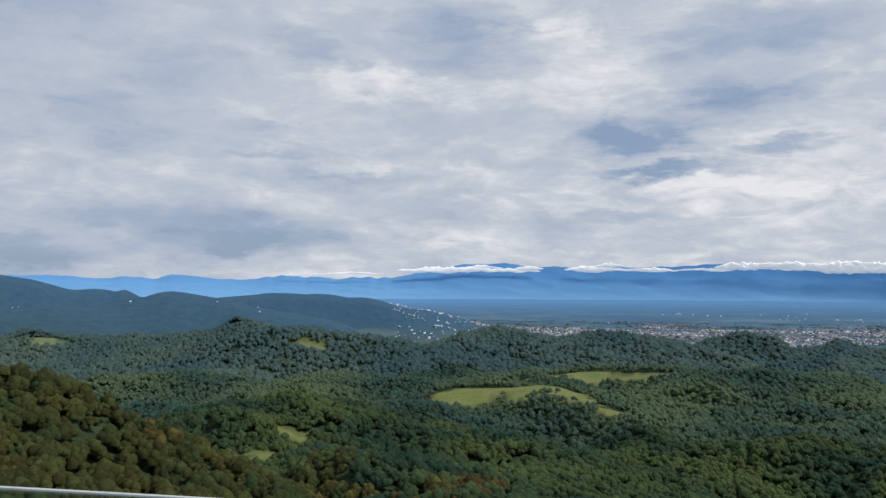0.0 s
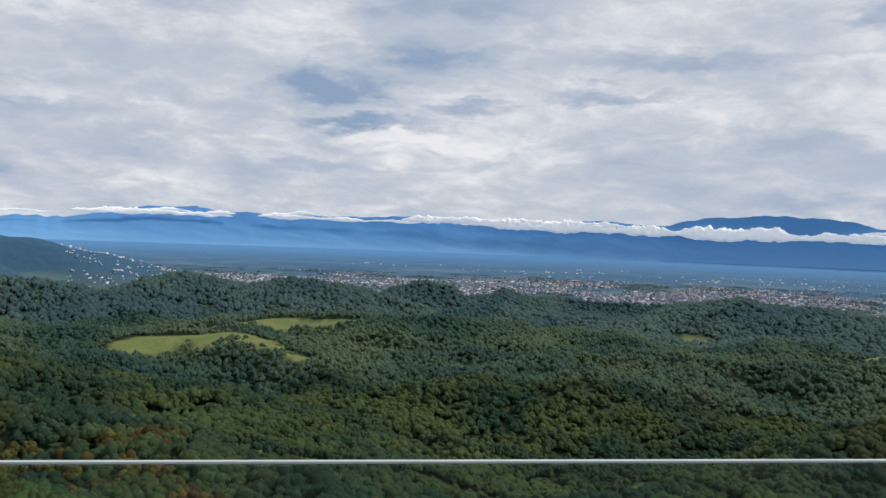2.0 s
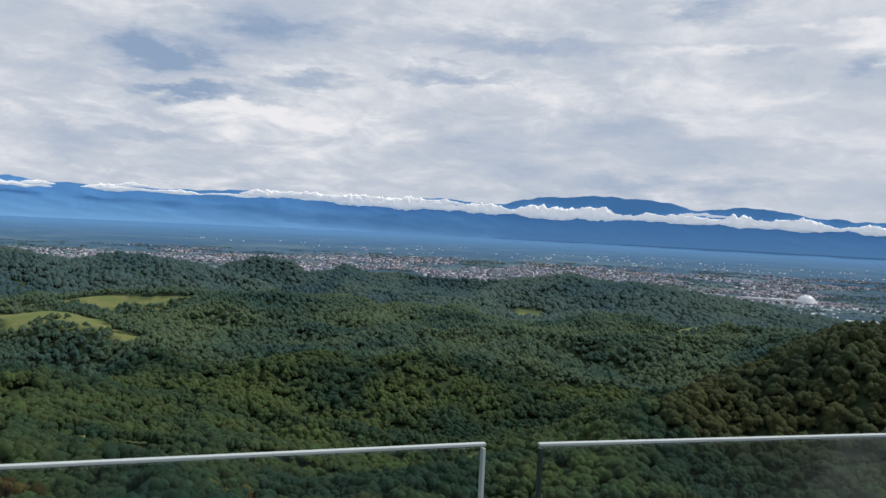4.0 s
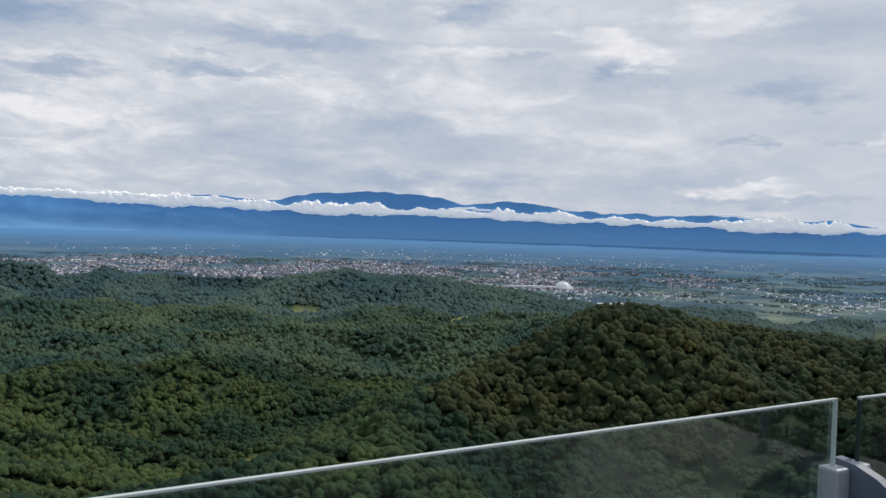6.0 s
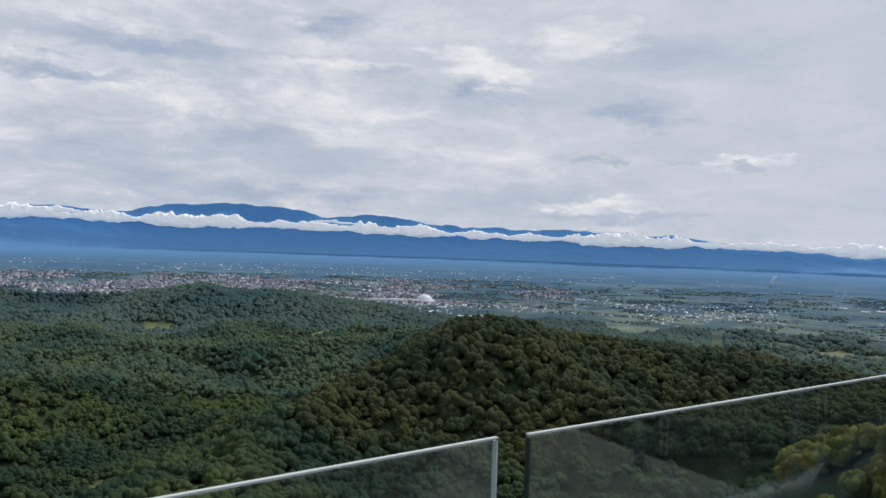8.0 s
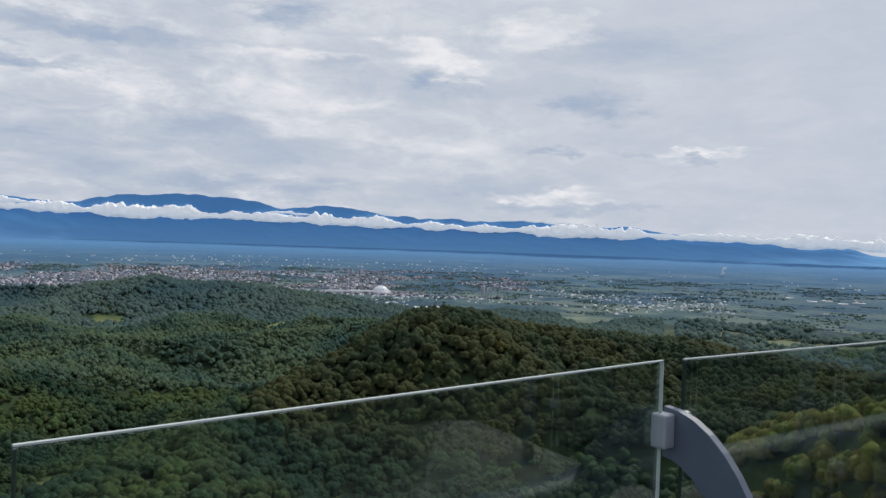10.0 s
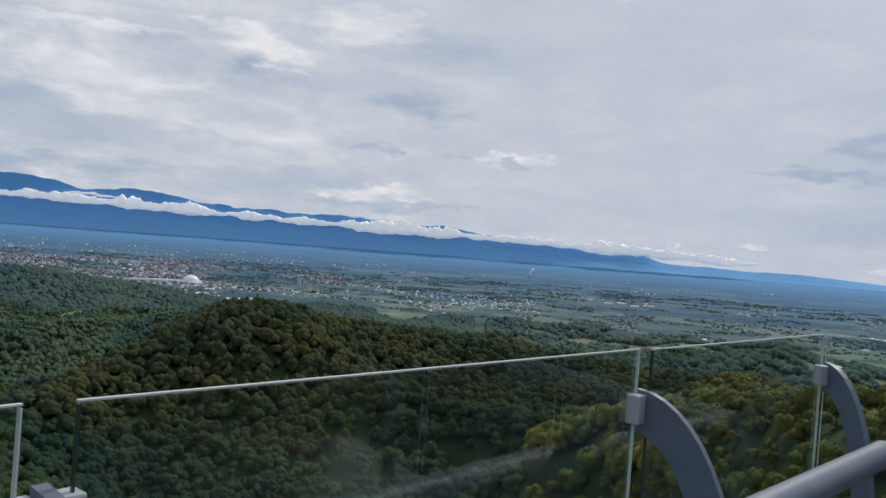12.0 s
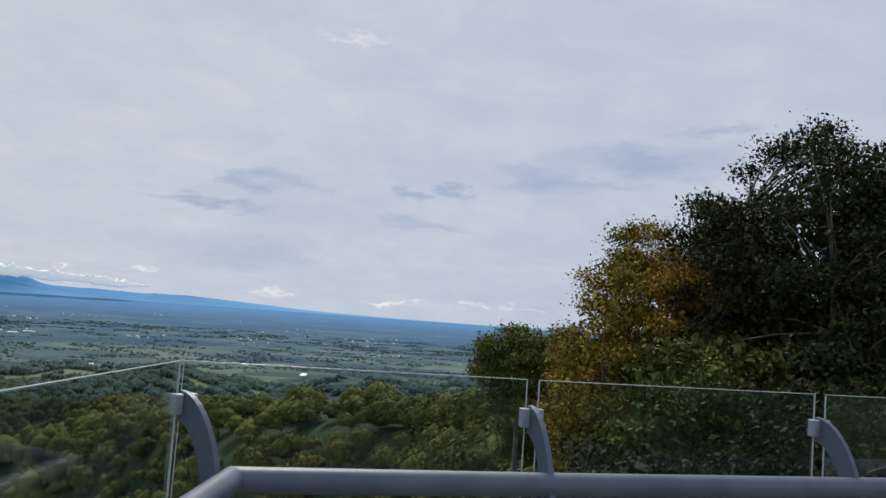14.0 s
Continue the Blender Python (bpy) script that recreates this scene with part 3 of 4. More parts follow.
CREST_AZ = [-45, -30, -20, -13, -6, 0, 5, 11, 16, 21, 25, 30, 34, 37.5, 44, 48.6, 52.5, 56, 66, 75, 86, 89, 96, 104, 112, 130]
CREST_EL = [0.6, 0.6, 0.72, 0.6, 0.75, 1.5, 1.65, 1.3, 1.75, 1.3, 1.5, 1.75, 1.6, 2.25, 2.35, 1.8, 1.95, 1.5, 1.42, 0.95, 0.25, -0.18, -0.2, -0.6, -0.85, -0.9]


def build_mountains():
    az = np.arange(-45, 130, 0.12)
    rows = 26
    crest = np.interp(az, CREST_AZ, CREST_EL)
    crest = np.convolve(np.pad(crest, 6, "edge"), np.ones(13) / 13, "valid")
    A, S = np.meshgrid(az, np.linspace(0, 1, rows), indexing="ij")
    D = 24800 + 9700 * S
    foot = np.degrees(np.arctan(-350 / D))
    top = crest[:, None] + 0.17 * fbm(A / 2.2, S * 0 + 3, 5, 6) * np.clip(crest[:, None] + 0.6, 0.05, 1)
    fold = np.abs(fbm(A / 3.0 + S * 1.5, S * 2.2, 61, 5))
    e = foot + (top - foot) * (S ** 1.15) - 0.22 * fold * S * (1 - S) * np.clip(top - foot, 0, 2)
    a = np.radians(A).ravel()
    d = D.ravel()
    p = np.stack([d * np.sin(a), d * np.cos(a), d * np.tan(np.radians(e.ravel()))], 1)
    n, k = A.shape
    idx = np.arange(n * k).reshape(n, k)
    faces = np.stack([idx[:-1, :-1], idx[1:, :-1], idx[1:, 1:], idx[:-1, 1:]], -1).reshape(-1, 4)
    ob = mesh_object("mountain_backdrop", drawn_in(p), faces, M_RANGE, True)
    me = ob.data
    me.attributes.new("map", "FLOAT_VECTOR", "POINT").data.foreach_set("vector", (p / 1000).astype(np.float32).ravel())
    me.attributes.new("meadow", "FLOAT", "POINT").data.foreach_set("value", np.zeros(len(p), np.float32))
    me.attributes.new("lowland", "FLOAT", "POINT").data.foreach_set("value", np.ones(len(p), np.float32))
    tagged(ob, "mountain range on the horizon, haze blue in its colour", "mountains", kind="structure")


build_mountains()


# ---- woods ----
def ico(subdiv):
    bm = bmesh.new()
    bmesh.ops.create_icosphere(bm, subdivisions=subdiv, radius=1.0)
    v = np.array([q.co[:] for q in bm.verts])
    f = np.array([[q.index for q in face.verts] for face in bm.faces])
    bm.free()
    return v, f


def lumpy(subdiv, seed, depth, cut=-0.25):
    """A crown seen from above: a lumpy dome, open below."""
    v, f = ico(subdiv)
    d = 1 + depth * fbm(v[:, 0] * 2.3 + seed * 7.7, v[:, 1] * 2.3 + v[:, 2] * 2.9 - seed * 3.1, 100 + seed, 3)
    keep = (v[f].mean(1)[:, 2] > cut)
    v = v * d[:, None]
    f = f[keep]
    used = np.unique(f)
    back = np.full(len(v), -1)
    back[used] = np.arange(len(used))
    return v[used], back[f]


def scatter(shapes, places, widths, heights, rng):
    """Many copies of a few shapes in one mesh."""
    vs, fs, start = [], [], 0
    pick = rng.integers(0, len(shapes), len(places))
    turn = rng.uniform(0, 2 * math.pi, len(places))
    for s, (v, f) in enumerate(shapes):
        k = np.where(pick == s)[0]
        if not len(k):
            continue
        c, sn = np.cos(turn[k])[:, None], np.sin(turn[k])[:, None]
        x = (v[None, :, 0] * c - v[None, :, 1] * sn) * widths[k][:, None]
        y = (v[None, :, 0] * sn + v[None, :, 1] * c) * widths[k][:, None]
        z = v[None, :, 2] * heights[k][:, None]
        out = np.stack([x, y, z], -1) + places[k][:, None, :]
        vs.append(out.reshape(-1, 3))
        fs.append((f[None] + (np.arange(len(k)) * len(v))[:, None, None]).reshape(-1, f.shape[1]) + start)
        start += len(k) * len(v)
    return np.concatenate(vs), np.concatenate(fs)


# what the ground itself hides from the look-out is left as bare forest floor
H_AZ = np.arange(-45, 150, 0.5)
H_R = np.geomspace(60, 6000, 360)
hx, hy = H_R[None, :] * np.sin(np.radians(H_AZ))[:, None], H_R[None, :] * np.cos(np.radians(H_AZ))[:, None]
HORIZON = np.maximum.accumulate(np.degrees(np.arctan2(ground_height(hx.ravel(), hy.ravel()).reshape(hx.shape) + 5, H_R[None, :])), axis=1)


def open_to_view(az, r, h, tall):
    i = np.clip(((az + 45) / 0.5).astype(int), 0, len(H_AZ) - 1)
    j = np.clip(np.searchsorted(H_R, r * 0.96) - 1, 0, len(H_R) - 1)
    return np.degrees(np.arctan2(h + tall, r)) > HORIZON[i, j] - 0.25


def plant(name, r_lo, r_hi, spacing, az_lo, az_hi, shapes, radius, mat, seed, label, sparse=0.0, autumn=None, squash=1.0, lowland=False):
    rng = np.random.default_rng(seed)
    area = 0.5 * radians(az_hi - az_lo) * (r_hi ** 2 - r_lo ** 2)
    n = int(area / spacing ** 2)
    r = np.sqrt(rng.uniform(r_lo ** 2, r_hi ** 2, n))
    az = rng.uniform(az_lo, az_hi, n)
    x, y = r * np.sin(np.radians(az)), r * np.cos(np.radians(az))
    h = ground_height(x, y)
    keep = open_to_view(az, r, h, 9) & (meadow_at(x, y) < 0.35)
    if lowland:
        keep &= (fbm(x / 170, y / 170, 78) + 0.35 * fbm(x / 1500, y / 1500, 79, 2) > sparse) & (h < -315)
    else:
        keep &= (fbm(x / 90, y / 90, 77) > -1.2 + sparse) & ((r < 2600) | (h > -270))
    x, y, h, r = x[keep], y[keep], h[keep], r[keep]
    size = radius * rng.uniform(0.65, 1.35, len(x)) * (1 + 0.18 * fbm(x / 60, y / 60, 87, 2))
    tall = size * rng.uniform(0.8, 1.25, len(x)) * squash
    p = np.stack([x, y, h + (tall * 0.45 + 1.5 if squash == 1.0 else 0.2 * tall)], 1)
    scale = np.linalg.norm(drawn_in(p) - np.array(EYE), axis=1) / np.linalg.norm(p, axis=1)
    places = drawn_in(p)
    turned = np.zeros(len(x), bool)
    if autumn:
        turned = (fbm(x / 130, y / 130, 55) + rng.uniform(-0.5, 0.5, len(x))) > autumn
    for sel, nm, mt, lb in ((~turned, name, mat, label), (turned, "turning_" + name, M_AUTUMN, "tree crowns turning brown and yellow")):
        if sel.sum() > 3:
            v, f = scatter(shapes, places[sel], (size * scale)[sel], (tall * scale)[sel], rng)
            tagged(mesh_object(nm, v, f, mt, True), lb, "woods", kind="stuff")




def leafy(core, count, leaf, seed, spread=0.10, shrink=0.97):
    """A lumpy crown with loose leaf clumps standing off its surface."""
    v, f = core
    rng = np.random.default_rng(seed)
    tri = v[f[rng.integers(0, len(f), count)]]
    w = rng.dirichlet((1, 1, 1), count)
    c = (tri * w[:, :, None]).sum(1)
    out = c / np.linalg.norm(c, axis=1)[:, None]
    c = c * (1 + rng.uniform(-0.04, spread, count))[:, None]
    u = np.cross(out, rng.normal(size=(count, 3)))
    u /= np.linalg.norm(u, axis=1)[:, None]
    t = np.cross(out, u) + out * rng.uniform(-1.0, 1.0, count)[:, None]
    size = leaf * rng.uniform(0.5, 1.3, count)[:, None]
    quads = np.stack([c - u * size, c - t * size * 0.7, c + u * size, c + t * size * 0.7], 1).reshape(-1, 3)
    k = np.arange(count)[:, None] * 4 + len(v)
    return np.concatenate([v * shrink, quads]), np.concatenate([f, k + np.array([0, 1, 2]), k + np.array([0, 2, 3])])


def billowy(seed, count, subdiv, depth=0.22, low=-0.05):
    """A crown of several rounded boughs, heaped like a cauliflower."""
    rng = np.random.default_rng(500 + seed)
    vs, fs, start = [], [], 0
    for k in range(count):
        v, f = lumpy(subdiv, seed * 9 + k, depth, low)
        if k:
            q = 2 * math.pi * (k + rng.uniform(-0.3, 0.3)) / (count - 1)
            out, up, size = rng.uniform(0.40, 0.64), rng.uniform(-0.15, 0.5), rng.uniform(0.36, 0.54)
            v = v * size + np.array([math.cos(q) * out, math.sin(q) * out, up])
        else:
            v = v * np.array([0.62, 0.62, 0.72]) + np.array([0, 0, 0.30])
        vs.append(v)
        fs.append(f + start)
        start += len(v)
    return np.concatenate(vs), np.concatenate(fs)


FINE = [leafy(billowy(k, 8, 1, 0.22, -0.4), 1000, 0.070, k, 0.16, 0.86) for k in range(6)]
LOOSE = [leafy(billowy(60 + k, 7, 1, 0.2, -0.3), 280, 0.080, 60 + k, 0.14, 0.92) for k in range(6)]
MEDIUM = [leafy(billowy(10 + k, 8, 1, 0.16, -0.3), 90, 0.060, 10 + k, 0.06) for k in range(7)]
DISTANT = [billowy(20 + k, 7, 1, 0.16, -0.2) for k in range(7)]
SPECK = [lumpy(1, 40 + k, 0.22, 0.0) for k in range(6)]
COARSE = [billowy(40 + k, 4, 1, 0.16, 0.0) for k in range(6)]
plant("slope_woods", 42, 145, 3.9, 84, 121, FINE, 2.5, M_CANOPY_SLOPE, 1, "light green broadleaf crowns on the slope", autumn=0.75)
plant("slope_woods", 145, 260, 4.3, 84, 121, LOOSE, 3.0, M_CANOPY_SLOPE, 31, "light green broadleaf crowns down the slope", autumn=0.75)
plant("hillside_woods", 180, 260, 6.2, 56, 84, MEDIUM, 4.8, M_CANOPY, 8, "dense broadleaf crowns below the look-out")
plant("spur_woods", 260, 560, 6.6, -42, -8, MEDIUM, 5.3, M_CANOPY_WARM, 2, "yellowish oak crowns on the wooded spur", autumn=1.15)
plant("hillside_woods", 260, 520, 6.6, -8, 80, MEDIUM, 5.3, M_CANOPY, 12, "dense broadleaf crowns on the hillside", autumn=1.35)
plant("slope_woods", 260, 520, 6.6, 80, 118, MEDIUM, 5.3, M_CANOPY_SLOPE, 13, "light broadleaf crowns further down the slope", autumn=0.8)
plant("valley_woods", 540, 1000, 6.8, -36, 47, DISTANT, 5.0, M_CANOPY, 3, "green broadleaf woods in the valley", autumn=1.4)
plant("hill_woods", 520, 1040, 6.0, 47, 98, DISTANT, 5.0, M_CANOPY_SHADED, 9, "oak woods on the rounded hill, cloud shade in their colour", autumn=1.45)
plant("hill_woods", 1000, 1800, 7.4, -36, 90, COARSE, 5.7, M_CANOPY_MID, 4, "green woods over rolling hills, tinted with haze")
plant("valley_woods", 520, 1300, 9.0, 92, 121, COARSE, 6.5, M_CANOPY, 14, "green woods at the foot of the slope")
plant("lowland_groves", 1200, 3400, 15.0, 76, 121, SPECK, 9.0, M_CANOPY_FAR, 15, "dark haze-tinted groves and hedges in the near lowland", sparse=1.25)
plant("ridge_woods", 1800, 3300, 9.8, -36, 75, SPECK, 7.0, M_CANOPY_FAR, 5, "dark green woods on far ridges, haze-tinted")
plant("town_trees", 3600, 8800, 34.0, -10, 120, SPECK, 6.5, M_CANOPY_FAR, 16, "dark green haze-tinted trees between the houses of the town and the lowland", sparse=0.22, lowland=True, squash=0.7)


# ---- the look-out platform ----
GLASS_TOP = 1.30
LINE = [((-1.465, 1.148), (-0.256, 0.960)), ((-0.205, 0.938), (0.957, 0.698)), ((1.005, 0.678), (2.130, 0.363)), ((2.170, 0.342), (3.279, -0.019)),
        ((3.328, -0.048), (4.511, -0.586)), ((4.538, -0.613), (5.636, -1.130)), ((5.641, -1.141), (5.440, -2.330)), ((5.425, -2.368), (5.290, -3.600)), ((5.275, -3.640), (5.150, -4.860))]


def box(bm, m, sx, sy, sz, bevel=0.0):
    """A box of that size centred at the pose m."""
    made = bmesh.ops.create_cube(bm, size=1.0, matrix=m @ Matrix.Diagonal((sx, sy, sz, 1)))
    if bevel:
        edges = list({e for v in made["verts"] for e in v.link_edges})
        bmesh.ops.bevel(bm, geom=edges, offset=bevel, segments=2, affect="EDGES", profile=0.5)


def along(a, b, z=0.0):
    """A pose at a, x towards b, y outwards."""
    return Matrix.Translation((a[0], a[1], z)) @ Matrix.Rotation(math.atan2(b[1] - a[1], b[0] - a[0]), 4, "Z")


def glass_panel(a, b, dark_start):
    length = math.hypot(b[0] - a[0], b[1] - a[1])
    thing = new("glass_panel")
    thing.matrix_world = along(a, b)
    bm = bmesh.new()
    box(bm, Matrix.Translation((length / 2, 0, 0.69)), length - 0.006, 0.0064, 1.21)
    pane = part("pane", bm, M_GLASS, thing, "clear green-tinted pane, slightly smeared")
    pane.visible_shadow = False
    bm = bmesh.new()
    box(bm, Matrix.Translation((length / 2, 0, GLASS_TOP - 0.0016)), length, 0.0062, 0.0028, 0.0006)
    part("top_edge", bm, M_EDGE, thing, "bright polished top edge")
    # which end looks dark or bright by refraction is fixed by colour
    for x, mat in ((0.002, M_DARK_EDGE if dark_start else M_EDGE), (length - 0.002, M_EDGE)):
        bm = bmesh.new()
        box(bm, Matrix.Translation((x, 0, 0.69)), 0.003, 0.0072, 1.21, 0.0006)
        part("side_edge", bm, mat, thing)
    return tagged(thing, "clear frameless glass balustrade panel with bright edge", "glass panel", "glass panels of the balustrade")


def post(place, inward):
    """A curved flat-steel arm that leans in from the glass, with a clamp for each of the two panes."""
    thing = new("balustrade_post")
    thing.matrix_world = Matrix.Translation((place[0], place[1], 0)) @ Matrix.Rotation(math.atan2(inward[1], inward[0]), 4, "Z")
    # profile in the plane of the arm: x inwards from the glass, z up
    outer, inner = [], []
    for k in range(13):
        q = k / 12 * math.pi / 2
        outer.append((0.272 * math.sin(q) - 0.012, 0.72 + 0.485 * math.cos(q)))
        inner.append((0.188 * math.sin(q) - 0.012, 0.72 + 0.385 * math.cos(q)))
    outer.append((0.260, 0.012))
    inner.append((0.176, 0.012))
    bm = bmesh.new()
    rims = []
    for side in (-0.0095, 0.0095):
        rims.append(([bm.verts.new((x, side, z)) for x, z in outer], [bm.verts.new((x, side, z)) for x, z in inner]))
    (o0, i0), (o1, i1) = rims
    for k in range(len(outer) - 1):
        bm.faces.new((o0[k], o0[k + 1], i0[k + 1], i0[k]))
        bm.faces.new((o1[k + 1], o1[k], i1[k], i1[k + 1]))
        bm.faces.new((o0[k], o1[k], o1[k + 1], o0[k + 1]))
        bm.faces.new((i0[k], i0[k + 1], i1[k + 1], i1[k]))
    bm.faces.new((o0[0], i0[0], i1[0], o1[0]))
    bm.faces.new((o0[-1], o1[-1], i1[-1], i0[-1]))
    part("arm", bm, M_STEEL, thing, "curved grey-painted flat steel arm")
    for side in (-1, 1):
        for top in (1.195, 0.42):
            bm = bmesh.new()
            box(bm, Matrix.Translation((0.0, side * 0.0265, top - 0.034)), 0.034, 0.034, 0.068, 0.004)
            part("clamp", bm, M_CLAMP, thing, "small satin metal glass clamp")
    bm = bmesh.new()
    box(bm, Matrix.Translation((0.23, 0, 0.006)), 0.18, 0.11, 0.012, 0.003)
    part("base_plate", bm, M_STEEL, thing)
    return tagged(thing, "curved grey steel balustrade post with glass clamps", "balustrade post", "posts of the glass balustrade")


def unit(x, y):
    n = math.hypot(x, y)
    return x / n, y / n


for k, (a, b) in enumerate(LINE):
    glass_panel(a, b, k in (2, 3, 4, 5))
for k in range(len(LINE) - 1):
    (a, b), (c, d) = LINE[k], LINE[k + 1]
    e, g = unit(b[0] - a[0], b[1] - a[1]), unit(d[0] - c[0], d[1] - c[1])
    n = unit(e[1] + g[1], -e[0] - g[0])
    shift = 0.03 if k == 5 else 0.0
    post(((b[0] + c[0]) / 2 + n[0] * shift, (b[1] + c[1]) / 2 + n[1] * shift), n)


def handrail():
    """A round steel tube carried by the posts, mitred at each bend."""
    pts = []
    for k, (a, b) in enumerate(LINE):
        e = unit(b[0] - a[0], b[1] - a[1])
        off = 0.25 if k < 6 else 0.20
        pts.append(((a[0] + e[1] * off, a[1] - e[0] * off), (b[0] + e[1] * off, b[1] - e[0] * off)))
    corner = Vector((5.384, -1.287))
    thing = new("handrail")
    chain = [Vector(pts[0][0])] + [(Vector(pts[k][1]) + Vector(pts[k + 1][0])) / 2 for k in range(5)] + [corner] + [(Vector(pts[k][1]) + Vector(pts[k + 1][0])) / 2 for k in (6, 7)] + [Vector(pts[8][1])]
    radius, z, seg = 0.0405, 0.965, 28
    for k in range(len(chain) - 1):
        a, b = chain[k], chain[k + 1]
        d = (b - a).normalized()
        before = (a - chain[k - 1]).normalized() if k else d
        after = (chain[k + 2] - b).normalized() if k + 2 < len(chain) else d
        bm = bmesh.new()
        rings = []
        for p, m in ((a, (before + d).normalized()), (b, (after + d).normalized())):
            ring = []
            for q in range(seg):
                t = 2 * math.pi * q / seg
                side = Vector((d.y, -d.x)) * math.cos(t) * radius
                # slide along the tube to the mitre plane through p
                slide = -side.dot(m) / d.dot(m)
                place = p + side + d * slide
                ring.append(bm.verts.new((place.x, place.y, z + math.sin(t) * radius)))
            rings.append(ring)
        for q in range(seg):
            bm.faces.new((rings[0][q], rings[0][(q + 1) % seg], rings[1][(q + 1) % seg], rings[1][q])).smooth = True
        if k == 0:
            bm.faces.new(rings[0])
        if k == len(chain) - 2:
            bm.faces.new(rings[1])
        part("tube", bm, M_STEEL, thing, "grey-painted round steel tube")
    tagged(thing, "grey painted round steel handrail bent at the corner", "handrail")


handrail()


def deck():
    edge = [p for ab in LINE for p in ab]
    out = []
    for k, (a, b) in enumerate(LINE):
        e = unit(b[0] - a[0], b[1] - a[1])
        out += [(a[0] - e[1] * 0.12, a[1] + e[0] * 0.12), (b[0] - e[1] * 0.12, b[1] + e[0] * 0.12)]
    out += [(1.5, -5.6), (-2.2, -4.2)]
    bm = bmesh.new()
    low = [bm.verts.new((x, y, -0.25)) for x, y in out]
    high = [bm.verts.new((x, y, 0.0)) for x, y in out]
    bm.faces.new(high)
    bm.faces.new(low[::-1])
    for k in range(len(out)):
        j = (k + 1) % len(out)
        bm.faces.new((low[k], low[j], high[j], high[k]))
    ob = part("platform_floor", bm, M_DECK, None)
    tagged(ob, "grey concrete floor of the look-out platform", "floor", kind="structure")
    for k, (x, y) in enumerate(((0, -0.6), (2.2, -1.4), (4.4, -2.2), (0, -3.4), (3, -4.0))):
        bm = bmesh.new()
        bmesh.ops.create_cone(bm, cap_ends=True, segments=24, radius1=0.19, radius2=0.19, depth=9.0, matrix=Matrix.Translation((x, y, -4.75)))
        tagged(part("platform_column", bm, M_DECK, None), "round concrete column under the platform", "column", kind="structure")


deck()


# ---- trees beside the platform ----
def limb(bm, points, r0, r1, seg=8):
    rings = []
    for k, p in enumerate(points):
        d = (points[min(k + 1, len(points) - 1)] - points[max(k - 1, 0)]).normalized()
        u = d.orthogonal().normalized()
        v = d.cross(u)
        r = r0 + (r1 - r0) * k / (len(points) - 1)
        rings.append([bm.verts.new(p + (u * math.cos(q * 2 * math.pi / seg) + v * math.sin(q * 2 * math.pi / seg)) * r) for q in range(seg)])
    for a, b in zip(rings, rings[1:]):
        for q in range(seg):
            bm.faces.new((a[q], a[(q + 1) % seg], b[(q + 1) % seg], b[q])).smooth = True
    bm.faces.new(rings[0][::-1])
    bm.faces.new(rings[-1])


def near_place(az, dist, el):
    a = radians(az)
    return Vector((EYE.x + dist * math.sin(a), EYE.y + dist * math.cos(a), EYE.z + dist * math.tan(radians(el))))


